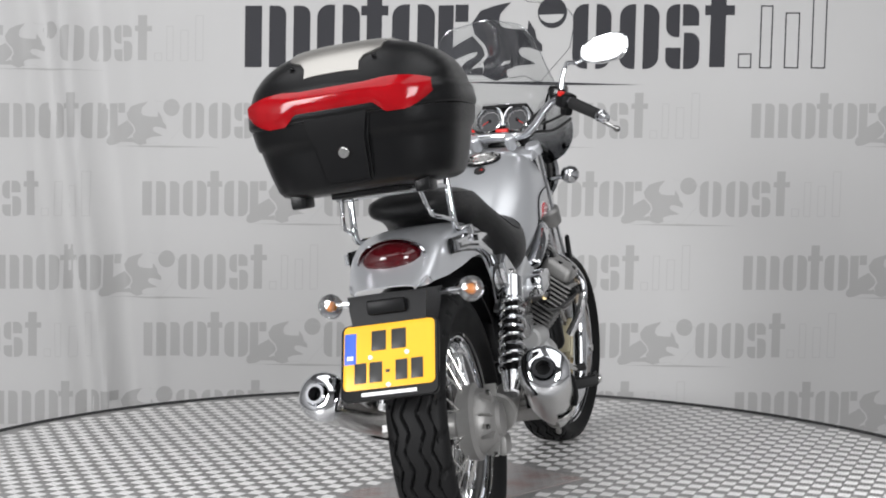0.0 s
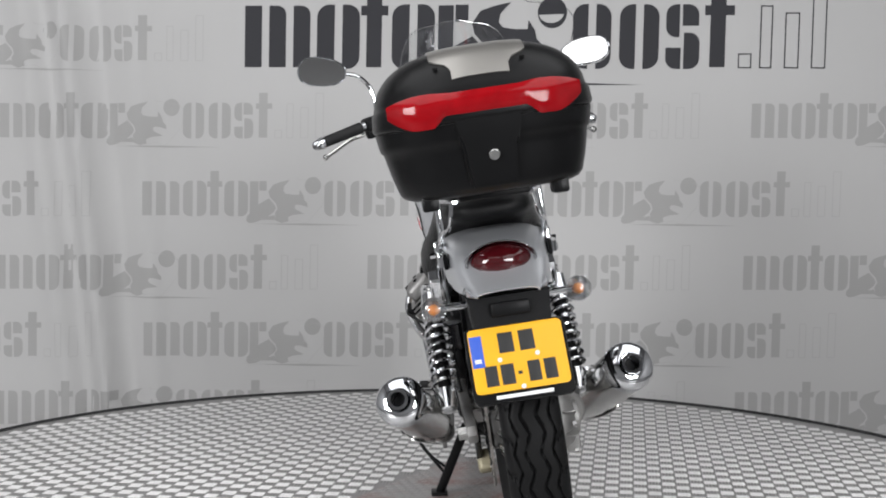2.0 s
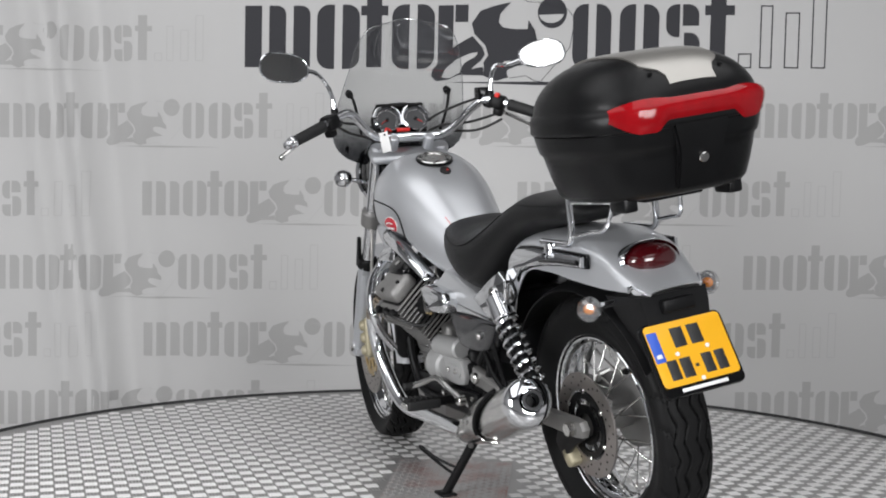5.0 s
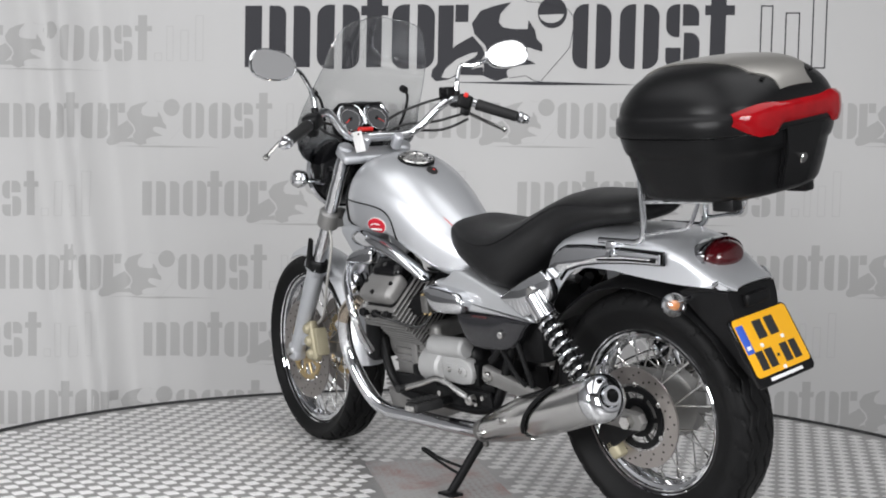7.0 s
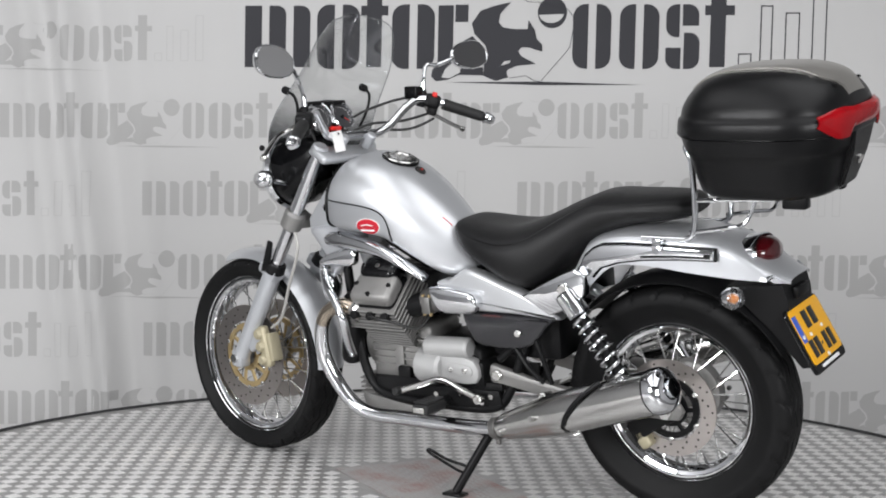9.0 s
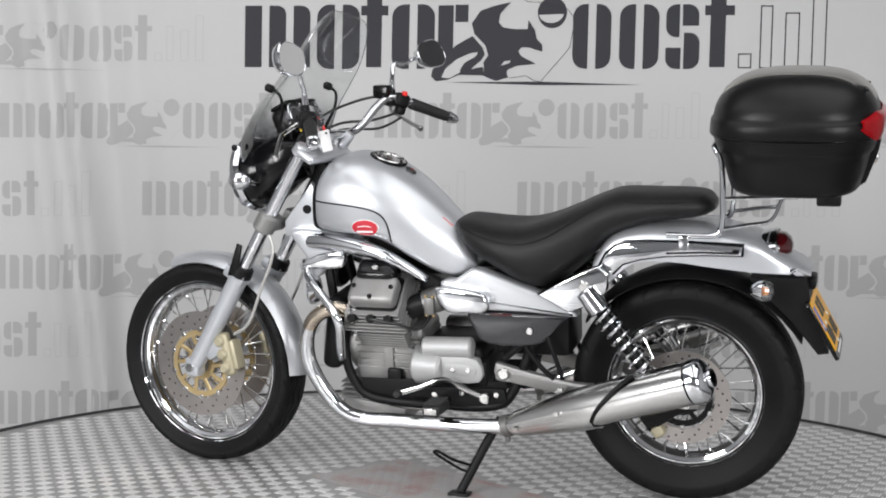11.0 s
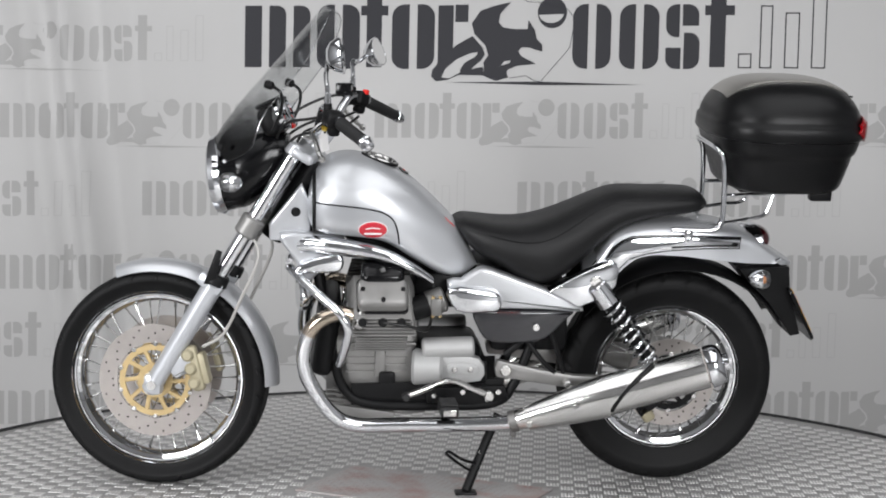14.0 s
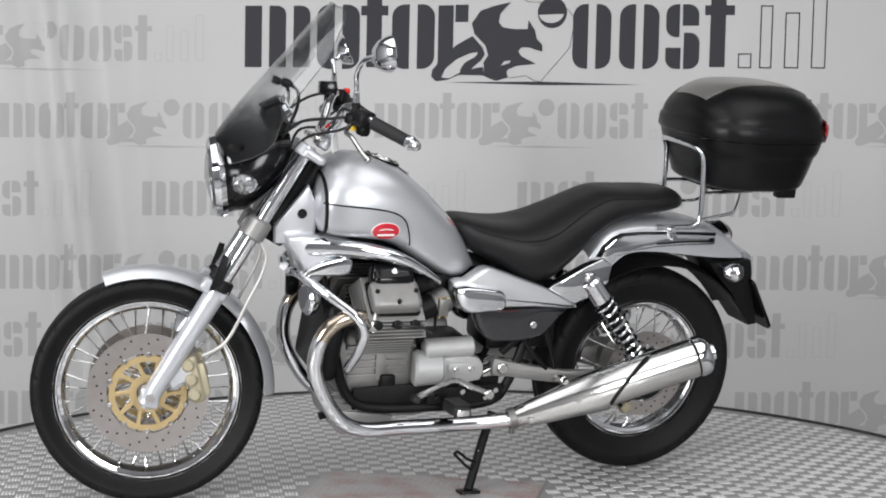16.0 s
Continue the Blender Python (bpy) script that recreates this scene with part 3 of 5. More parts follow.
def front_end():
    for s in (1, -1):
        y = 0.098 * s - 0.008
        a, b, c = fork_at(0.285, y), fork_at(0.60, y), fork_at(0.96, y)
        bm = rod(B(), a, b, 0.025, 0.029, 20, 0.008)
        block(bm, fork_at(0.31, y), (0.05, 0.045, 0.06), 0.012)
        block(bm, fork_at(0.36, y) + V(-0.045, 0, 0.01), (0.07, 0.02, 0.05), 0.008, Matrix.Rotation(radians(30), 4, "Y"))
        block(bm, fork_at(0.60, y) + V(0.01, 0, 0), (0.075, 0.05, 0.04), 0.01, Matrix.Rotation(radians(-30), 4, "Y"))
        leg = steer("fork_lower", bm, FORKGREY, "grey painted fork leg")
        part("axle_bolt", rod(B(), V(FX, y + s * 0.02, FZ), V(FX, y + s * 0.033, FZ), 0.014, n=6), STEEL, leg)
        part("dust_seal", rod(B(), fork_at(0.597, y), fork_at(0.625, y), 0.034, 0.031, 20, 0.004), MATTEBLACK, leg, "black rubber dust seal")
        steer("fork_tube", rod(B(), b, c, 0.0205, n=20), CHROME, "chrome fork tube")
        bm = rod(B(), fork_at(0.735, y), fork_at(0.785, y), 0.033, 0.033, 20, 0.006)
        block(bm, fork_at(0.76, y * 0.6), (0.06, 0.06, 0.035), 0.008, Matrix.Rotation(radians(-30), 4, "Y"))
        steer("lower_clamp", bm, ALU, "cast aluminium lower fork clamp")
        steer("fork_cap", rod(B(), fork_at(0.955, y), fork_at(0.985, y), 0.027, 0.024, 20, 0.005), SILVER)
        # caliper and its bracket
        c0 = V(FX - 0.114, 0.086 * s - 0.01, FZ + 0.046)
        m = Matrix.Rotation(radians(14), 4, "Y")
        bm = block(B(), c0 + V(0, s * 0.008, 0), (0.036, 0.03, 0.13), 0.011, m, 3)
        for dz in (-0.04, 0.0, 0.038):
            rod(bm, c0 + V(0.008 + dz * 0.24, s * 0.02, dz), c0 + V(0.008 + dz * 0.24, s * 0.034, dz), 0.018, 0.015, 16, 0.004)
        block(bm, c0 + V(-0.024, s * -0.005, 0), (0.022, 0.044, 0.09), 0.008, m)
        cal = steer("brake_caliper", bm, CALIPER, "gold painted brake caliper")
        bm = block(B(), c0 + V(0.035, -0.006 * s, 0.045), (0.055, 0.012, 0.03), 0.004, Matrix.Rotation(radians(-20), 4, "Y"))
        block(bm, c0 + V(0.04, -0.006 * s, -0.01), (0.055, 0.012, 0.03), 0.004, Matrix.Rotation(radians(25), 4, "Y"))
        part("bracket", bm, FORKGREY, cal)
        steer("brake_hose", tube(B(), [c0 + V(-0.02, 0, 0.06), c0 + V(-0.08, 0.01 * s, 0.1), c0 + V(-0.13, 0.02 * s, 0.2), V(1.17, 0.1 * s, 0.68), V(1.2, 0.09 * s, 0.78), V(1.1, 0.07 * s, 0.92)], 0.0045, 8), GREYCABLE, "grey brake hose")
        # reflector guard by the fender
        steer("fork_guard", slab(B(), [(1.318, 0.6), (1.283, 0.695), (1.268, 0.69), (1.285, 0.60)], y + s * 0.02, y + s * 0.032, 0.003), MATTEBLACK)
    # yokes
    bm = block(B(), fork_at(0.955, 0) + V(-0.03, 0, 0), (0.066, 0.24, 0.026), 0.011, Matrix.Rotation(radians(-30), 4, "Y"), 3)
    for s in (1, -1):
        rod(bm, fork_at(0.975, 0.055 * s) + V(-0.04, 0, 0), fork_at(1.012, 0.055 * s) + V(-0.05, 0, 0), 0.0165, 0.015, 16, 0.004)
    steer("top_yoke", bm, SILVER, "cast aluminium top yoke with bar risers")
    steer("yoke_plate", block(B(), (1.045, 0, 1.005), (0.04, 0.15, 0.014), 0.005, Matrix.Rotation(radians(-15), 4, "Y")), STEEL)
    # fender of the front wheel
    rows = []
    for i in range(27):
        a = radians(182 - 114 * i / 26)
        r = 0.338
        row = []
        for j in range(11):
            f = -1 + j / 5
            rr = r - 0.03 * abs(f) ** 2.5
            e = 0.052 + 0.012 * math.sin(math.pi * i / 26)
            row.append(V(FX + 0.004 + rr * math.cos(a), e * f - 0.01, FZ + rr * math.sin(a)))
        rows.append(row)
    steer("front_fender", sheet(B(), rows, 0.004), SILVER, "silver painted front fender", sharp=60)
    # headlight
    hc, hd = V(1.245, 0, 0.897), V(0.97, 0, -0.12).normalized()
    bm = lathe(B(), [(0.02, -0.075), (0.066, -0.062), (0.093, -0.02), (0.101, 0.03), (0.099, 0.045)], axis(hc, hc + hd), 40)
    lamp = steer("headlight", bm, GLOSSBLACK, "round headlight in a black bowl with chrome ring")
    part("headlight_ring", ring(B(), [(0.09, 0.04), (0.106, 0.036), (0.112, 0.05), (0.107, 0.066), (0.094, 0.073)], axis(hc, hc + hd), 48), CHROME, lamp)
    part("headlight_lens", lathe(B(), [(0.001, 0.088), (0.044, 0.082), (0.082, 0.07), (0.097, 0.055), (0.06, 0.045), (0.001, 0.03)], axis(hc, hc + hd), 40), CLEARLENS, lamp)
    # black bracket and shroud between the headlight and the yokes
    rows = []
    for x, z, w, h in ((1.27, 0.885, 0.088, 0.088), (1.225, 0.9, 0.094, 0.098), (1.18, 0.925, 0.09, 0.09), (1.14, 0.945, 0.075, 0.075), (1.11, 0.95, 0.06, 0.06)):
        rows.append([V(x, w * abs(math.cos(a)) ** 0.8 * (1 if math.cos(a) > 0 else -1), z + h * abs(math.sin(a)) ** 0.8 * (1 if math.sin(a) > 0 else -1)) for a in [2 * math.pi * j / 28 for j in range(28)]])
    steer("headlight_shroud", loft(B(), rows), GLOSSBLACK, "black shroud behind the headlight", sharp=60)
    # one tall screen: smoked at its foot, clear above
    tab = [(0.0, 1.318, 0.935, 0.085, 0.03), (0.08, 1.322, 0.958, 0.15, 0.095), (0.16, 1.313, 0.99, 0.192, 0.138), (0.28, 1.285, 1.035, 0.208, 0.128), (0.42, 1.243, 1.092, 0.203, 0.112), (0.56, 1.187, 1.158, 0.19, 0.105), (0.72, 1.128, 1.225, 0.174, 0.095), (0.86, 1.07, 1.295, 0.155, 0.07), (0.94, 1.036, 1.333, 0.13, 0.05), (0.98, 1.018, 1.352, 0.1, 0.03), (1.0, 1.01, 1.36, 0.06, 0.012)]

    def screen_point(u, v):
        x, z, w, back = lerp(tab, v)
        return V(x - back * abs(u) ** 2, w * u, z - 0.012 * u * u)
    steps = [0.9 * i / 20 for i in range(20)] + [0.9 + 0.1 * math.sin(math.pi / 2 * i / 8) for i in range(9)]
    sc = steer("windscreen", sheet(B(), [[screen_point(-1 + j / 10, v) for j in range(21)] for v in steps], 0.0035), SCREEN, "tall acrylic windscreen, clear above and smoked at its foot", sharp=60)
    sc.visible_shadow = False
    outline = [screen_point(-1, v) for v in steps] + [screen_point(u, 1) for u in (-0.5, 0, 0.5)] + [screen_point(1, v) for v in steps[::-1]]
    part("screen_edge", tube(B(), outline, 0.0016, 8, 1), ACRYLICEDGE, sc, "polished pale edge of the screen")
    # rods that hold the screen
    for s in (1, -1):
        p = V(1.135, 0.155 * s, 1.145)
        stay = steer("screen_stay", tube(B(), [V(1.13, 0.125 * s, 1.02), V(1.105, 0.14 * s, 1.08), V(1.105, 0.15 * s, 1.125), p], 0.0045, 8), MATTEBLACK, "black screen stay with round knob")
        part("knob", rod(B(), p + V(-0.012, 0, -0.004), p + V(0.012, 0, 0.004), 0.0115, n=14, edge=0.004), MATTEBLACK, stay)
        q = V(1.268, 0.135 * s, 0.975)
        part("knob", rod(B(), q, q + V(0.0, 0.012 * s, 0), 0.009, n=12, edge=0.003), MATTEBLACK, stay)
    # dials
    dd, dz = V(-0.9, 0, 0.44).normalized(), V(0.44, 0, 0.9).normalized()
    dm = Matrix.Rotation(radians(26), 4, "Y")
    d0 = V(1.12, 0, 1.06)
    bm = block(B(), d0 - dd * 0.034, (0.055, 0.172, 0.082), 0.022, dm, 3)
    pod = steer("instrument_pod", bm, MATTEBLACK, "twin dial instrument pod with silver bezels")
    part("pod_hood", block(B(), d0 + dz * 0.046 - dd * 0.02, (0.066, 0.15, 0.012), 0.005, dm, 3), MATTEBLACK, pod)
    for s in (1, -1):
        c = d0 + V(0, 0.045 * s, 0)
        mm = axis(c, c + dd)
        part("dial", lathe(B(), [(0.001, 0.004), (0.037, 0.004), (0.039, -0.02), (0.001, -0.02)], mm, 32), DIAL, pod)
        part("bezel", ring(B(), [(0.037, -0.006), (0.0405, -0.006), (0.041, 0.009), (0.0385, 0.011)], mm, 40), CHROME, pod)
        bm = B()
        for i in range(17):
            a = radians(-130 + 260 * i / 16)
            block(bm, mm @ V(0.031 * math.sin(a), 0.031 * math.cos(a), 0.0048), (0.002, 0.002, 0.002), 0)
        part("dial_marks", bm, PRINTWHITE, pod)
        part("needle", rod(B(), c + dd * 0.007, c + dd * 0.007 + V(0, 0.02 * s, 0) - dz * 0.014, 0.0011, n=6), RED, pod, "thin red needle")
        part("hub", rod(B(), c + dd * 0.004, c + dd * 0.0095, 0.005, n=12), MATTEBLACK, pod)
        part("bezel_bridge", tube(B(), [d0 + V(0, 0.03 * s, 0) + dz * 0.046 + dd * 0.008, d0 + V(0, 0.012 * s, 0) + dz * 0.032 + dd * 0.01, d0 + V(0, 0.003 * s, 0) + dz * 0.008 + dd * 0.01, d0 + V(0, 0.003 * s, 0) - dz * 0.02 + dd * 0.008], 0.0036, 8), CHROME, pod)
    part("bezel_arch", tube(B(), [d0 + V(0, y, 0) + dz * h + dd * 0.008 for y, h in ((0.088, 0.01), (0.072, 0.036), (0.045, 0.047), (0, 0.052), (-0.045, 0.047), (-0.072, 0.036), (-0.088, 0.01))], 0.0036, 8), CHROME, pod)
    part("warning_lamp", block(B(), (1.098, 0, 1.03), (0.014, 0.04, 0.012), 0.004), RED, pod, "red warning lamp panel")
    # bars
    for s in (1, -1):
        h0, h1 = (-0.028, -0.013) if s > 0 else (0.01, 0.021)
        steer("handlebar", tube(B(), [V(1.02, 0.0, 1.012), V(1.02, 0.09 * s, 1.012), V(1.005, 0.135 * s, 1.035), V(0.985, 0.185 * s, 1.085), V(0.965, 0.225 * s, 1.103 + 0.7 * h0), V(0.93, 0.275 * s, 1.088 + h0), V(0.86, 0.372 * s, 1.035 + h1)], 0.0125, 14, 8), CHROME, "chrome handlebar")
        g0, g1 = V(0.925, 0.283 * s, 1.083 + h0), V(0.853, 0.383 * s, 1.03 + h1)
        bm = rod(B(), g0, g1, 0.0175, 0.016, 18, 0.003)
        steer("grip", bm, GRIP, "black rubber grip")
        e = (g1 - g0).normalized()
        steer("bar_end", lathe(B(), [(0.012, 0.0), (0.0185, 0.004), (0.0185, 0.012), (0.0155, 0.016), (0.0165, 0.022), (0.011, 0.036), (0.002, 0.04)], axis(g1, g1 + e), 20), CHROME, "chrome bar end weight")
        sw = V(0.947, 0.258 * s, 1.092 + h0)
        mm = (g1 - g0).to_track_quat("Z", "Y").to_matrix().to_4x4()
        bm = block(B(), sw, (0.05, 0.042, 0.046), 0.01, mm, 3)
        block(bm, sw + V(0.0, 0, -0.028), (0.03, 0.03, 0.03), 0.008, mm)
        box_ = steer("switch_pod", bm, MATTEBLACK, "black handlebar switch housing")
        part("switch_button", block(B(), sw + (V(0.022, -0.012, -0.024) if s > 0 else V(-0.02, 0.008, 0.02)), (0.018, 0.014, 0.014), 0.003, mm), MUSTARD if s > 0 else RED, box_, "yellow switch button" if s > 0 else "red stop switch")
        # lever
        l0 = sw + V(0.03, 0.0, -0.012)
        bm = tube(B(), [l0, l0 + V(0.018, 0.035 * s, -0.02), V(0.985, 0.33 * s, 1.035 - 0.015 * s), V(0.968, 0.375 * s, 1.008 - 0.018 * s), V(0.955, 0.402 * s, 0.992 - 0.02 * s)], 0.0062, 8)
        rod(bm, V(0.958, 0.397 * s, 0.995 - 0.02 * s), V(0.951, 0.409 * s, 0.988 - 0.02 * s), 0.009, n=12, edge=0.003)
        steer("brake_lever" if s < 0 else "clutch_lever", bm, STEEL, "polished alloy hand lever")
        bm = block(B(), l0 + V(-0.004, -0.02 * s, 0.01), (0.035, 0.03, 0.03), 0.008, mm)
        steer("lever_perch", bm, MATTEBLACK)
        # mirror
        base = V(0.965, 0.238 * s, 1.1 + 0.85 * h0)
        bm = rod(B(), base, base + V(0, 0.002 * s, 0.028), 0.0115, 0.011, 12, 0.002)
        steer("mirror_base", bm, MATTEBLACK)
        mc = V(0.915, 0.39 * s, 1.231 - 0.006 * s)
        bm = tube(B(), [base + V(0, 0.002 * s, 0.025), base + V(0.0, 0.006 * s, 0.06), base + V(0.003, 0.022 * s, 0.1), V(0.955, 0.295 * s, 1.21), mc + V(0.022, -0.035 * s, -0.006)], 0.0065, 10, 8)
        rod(bm, base + V(0, 0.002 * s, 0.026), base + V(0, 0.005 * s, 0.056), 0.0095, 0.008, 12, 0.002)
        md = (V(-0.985, -0.08, 0.115) if s > 0 else V(-0.91, 0.12, 0.38)).normalized()
        # shell: an oval bowl, wide across
        side = V(0, 1 * s, 0.12 * 1).normalized()
        side = (side - md * side.dot(md)).normalized()
        up = md.cross(side)
        def oval(k, d):
            out = []
            for j in range(36):
                a = 2 * math.pi * j / 36
                cx, cy = math.cos(a), math.sin(a)
                e = 1 + 0.12 * cx
                out.append(mc + md * d + side * (0.072 * k * abs(cx) ** 0.85 * (1 if cx > 0 else -1)) + up * (0.043 * k * e * abs(cy) ** 0.8 * (1 if cy > 0 else -1)))
            return out
        loft(bm, [oval(0.15, -0.034), oval(0.5, -0.03), oval(0.82, -0.018), oval(1.0, 0.0), oval(1.02, 0.006), oval(0.97, 0.009), oval(0.94, 0.007)])
        mir = steer("mirror", bm, CHROME, "chrome oval mirror on a bent stem")
        part("mirror_glass", loft(B(), [oval(0.93, 0.0072), oval(0.93, 0.0085)]), MIRROR, mir)
        # front turn signal
        c = V(1.232, 0.165 * s, 0.885)
        bm = rod(B(), V(1.225, 0.07 * s, 0.865), c, 0.0075, n=10)
        lathe(bm, [(0.002, -0.03), (0.016, -0.024), (0.026, -0.008), (0.028, 0.004)], axis(c, c + V(0.97, 0.1 * s, 0)), 24)
        sig = steer("front_turn_signal", bm, CHROME, "clear-lens turn signal on a chrome stalk")
        part("lens", lathe(B(), [(0.028, 0.004), (0.027, 0.016), (0.018, 0.03), (0.002, 0.036)], axis(c, c + V(0.97, 0.1 * s, 0)), 24), CLEARLENS, sig)
        part("bulb", lathe(B(), [(0.002, -0.01), (0.01, -0.004), (0.011, 0.008), (0.003, 0.018)], axis(c, c + V(0.97, 0.1 * s, 0)), 12), CHROME, sig)
    steer("brake_reservoir", block(B(), (0.985, -0.225, 1.128), (0.05, 0.045, 0.04), 0.005), GLOSSBLACK, "black brake fluid reservoir")
    # cables
    for pts in ([V(0.96, 0.24, 1.07), V(1.02, 0.2, 1.06), V(1.1, 0.1, 1.04), V(1.14, 0.03, 0.97), V(1.1, 0.0, 0.88)],
                [V(0.95, 0.25, 1.06), V(1.0, 0.19, 1.03), V(1.08, 0.1, 1.0), V(1.12, 0.05, 0.92)],
                [V(0.955, -0.25, 1.065), V(1.0, -0.18, 1.045), V(1.07, -0.1, 1.035), V(1.13, -0.04, 0.98), V(1.1, 0.0, 0.88)],
                [V(0.95, -0.27, 1.05), V(0.99, -0.2, 1.02), V(1.08, -0.09, 1.01), V(1.12, -0.02, 0.9)],
                [V(0.97, -0.23, 1.12), V(1.05, -0.17, 1.1), V(1.12, -0.08, 1.05), V(1.15, -0.02, 0.95)]):
        steer("control_cable", tube(B(), pts, 0.004, 8), CABLE)
    # key with its card and red band
    bm = block(B(), (0.998, 0.084, 0.998), (0.003, 0.03, 0.06), 0.001, Matrix.Rotation(radians(-40), 4, "Z") @ Matrix.Rotation(radians(-12), 4, "X"))
    tag = steer("key_card", bm, PAPER, "blank white card hanging from the key")
    part("key_band", tube(B(), [V(1.02, 0.06, 1.03), V(1.01, 0.075, 1.037), V(1.0, 0.082, 1.02)], 0.0035, 6), RED, tag, "red key band")
    part("punched_hole", rod(B(), V(0.994, 0.0865, 1.02), V(1.0005, 0.082, 1.02), 0.003, n=8), MATTEBLACK, tag)


front_end()


# -- tank, seat, body
TANK = [(0.585, 0.655, 0.665, 0.06), (0.62, 0.625, 0.745, 0.085), (0.68, 0.63, 0.815, 0.112), (0.76, 0.675, 0.888, 0.138), (0.84, 0.725, 0.938, 0.152), (0.92, 0.74, 0.962, 0.156), (0.98, 0.745, 0.958, 0.15), (1.02, 0.752, 0.935, 0.138), (1.045, 0.765, 0.895, 0.118), (1.052, 0.79, 0.86, 0.09)]


def tank_point(x, a, grow=0.0):
    z0, z1, w = lerp(TANK, x)
    c, s = math.cos(a), math.sin(a)
    zm = z0 + (z1 - z0) * 0.36
    y = (w + grow) * abs(c) ** 0.62 * (1 if c > 0 else -1)
    if s > 0:
        z = zm + (z1 - zm + grow) * abs(s) ** 0.8
        y *= 1 - 0.12 * s * s
    else:
        z = zm - (zm - z0 + grow) * abs(s) ** 0.45
    return V(x, y, z)


def tank_at(x, z, s, grow=0.0):
    """The tank's side at x and height z; s: 1 or -1 for the side."""
    z0, z1, w = lerp(TANK, x)
    zm = z0 + (z1 - z0) * 0.36
    if z > zm:
        q = min(1, (z - zm) / (z1 - zm)) ** 1.25
    else:
        q = -min(1, (zm - z) / (zm - z0)) ** (1 / 0.45)
    a = math.asin(max(-1, min(1, q)))
    return tank_point(x, a if s > 0 else math.pi - a, grow)


def tank():
    xs = [0.585 + (1.052 - 0.585) * i / 40 for i in range(41)]
    t = part("fuel_tank", loft(B(), [[tank_point(x, 2 * math.pi * j / 48) for j in range(48)] for x in xs]), SILVER, bike, "silver metallic fuel tank", 60)
    for s in (1, -1):
        # darker side panel with its dark line
        line = smooth_path([(1.042, 0.845, 0), (0.96, 0.84, 0), (0.9, 0.834, 0), (0.85, 0.822, 0), (0.822, 0.8, 0), (0.81, 0.765, 0), (0.806, 0.735, 0)], 6)
        part("panel_line", tube(B(), [tank_at(p.x, p.y, s, 0.0012) for p in line], 0.0022, 6, 1), MATTEBLACK, t)
        rows = []
        for i in range(20):
            x = 0.812 + (1.04 - 0.812) * i / 19
            top = lerp([(0.812, 0.77), (0.825, 0.803), (0.85, 0.822), (0.9, 0.834), (0.96, 0.84), (1.04, 0.845)], x)[0]
            low = lerp(TANK, x)[0] + 0.012
            rows.append([tank_at(x, low + (top - low) * j / 8, s, 0.0012) for j in range(9)])
        part("side_panel", sheet(B(), rows, 0.001), mat_panel(), t, "slightly darker silver tank panel", 60)
        bx, bz = 0.878, 0.776
        rows = []
        for k, h in ((0.001, 0.0048), (0.6, 0.0046), (0.92, 0.004), (1.0, 0.001)):
            rows.append([tank_at(bx + 0.039 * k * math.cos(a), bz + 0.0225 * k * math.sin(a), s, h) for a in [2 * math.pi * j / 28 for j in range(28)]])
        badge = part("badge", loft(B(), rows, True), BADGE, t, "red oval enamel badge with a pale rim")
        part("badge_rim", tube(B(), rows[3], 0.0014, 6, 1, True), PRINTWHITE, t)
        part("badge_bar", tube(B(), [tank_at(bx + 0.039 * f, bz - 0.008, s, 0.0052) for f in (-0.6, -0.3, 0, 0.3, 0.6)], 0.0026, 6, 1), PRINTWHITE, t)
        part("badge_bar", tube(B(), [tank_at(bx + 0.039 * f, bz + 0.008 - 0.006 * abs(f), s, 0.0052) for f in (-0.5, -0.2, 0, 0.2, 0.5)], 0.0013, 6, 1), PRINTWHITE, t)
    part("tank_mark", tube(B(), [tank_point(x, 0.95, 0.0012) for x in (0.65, 0.658, 0.666, 0.676)], 0.0009, 6, 2), RED, t, "thin red pinstripe mark")
    part("front_seal", tube(B(), [tank_point(1.036, 2 * math.pi * j / 40, 0.003) for j in range(40)], 0.005, 8, 1, True), MATTEBLACK, t, "black rubber seal round the tank's front")
    # filler cap and small shield
    c = V(0.855, 0.0, 0.944)
    n = V(-0.3, 0, 0.95).normalized()
    cap = part("filler_cap", lathe(B(), [(0.05, -0.006), (0.05, 0.004), (0.047, 0.007), (0.036, 0.007), (0.034, 0.004), (0.001, 0.004)], axis(c, c + n), 40), STEEL, bike, "flush steel filler cap")
    for i in range(7):
        a = 2 * math.pi * i / 7
        q = axis(c, c + n) @ V(0.041 * math.cos(a), 0.041 * math.sin(a), 0.0065)
        part("cap_screw", rod(B(), q, q + n * 0.0025, 0.0035, n=8), MATTEBLACK, cap)
    part("cap_seal", ring(B(), [(0.0505, -0.004), (0.054, -0.004), (0.054, 0.003), (0.0505, 0.004)], axis(c, c + n), 40), MATTEBLACK, cap)
    c2 = V(0.79, 0.0, 0.911)
    n2 = V(-0.58, 0, 0.81).normalized()
    part("tank_shield", lathe(B(), [(0.017, 0), (0.016, 0.003), (0.001, 0.0035)], axis(c2, c2 + n2), 16), INK, t, "small dark enamel shield")
    part("shield_dot", lathe(B(), [(0.0035, 0.0035), (0.003, 0.0042), (0.001, 0.0042)], axis(c2 + V(0, -0.006, 0), c2 + V(0, -0.006, 0) + n2), 10), RED, t)


_panel = []


def mat_panel():
    if not _panel:
        _panel.append(mat("darker_silver_paint", (0.47, 0.48, 0.5), 0.32, 0.55, 0.03, 5, coat=0.6))
    return _panel[0]


tank()

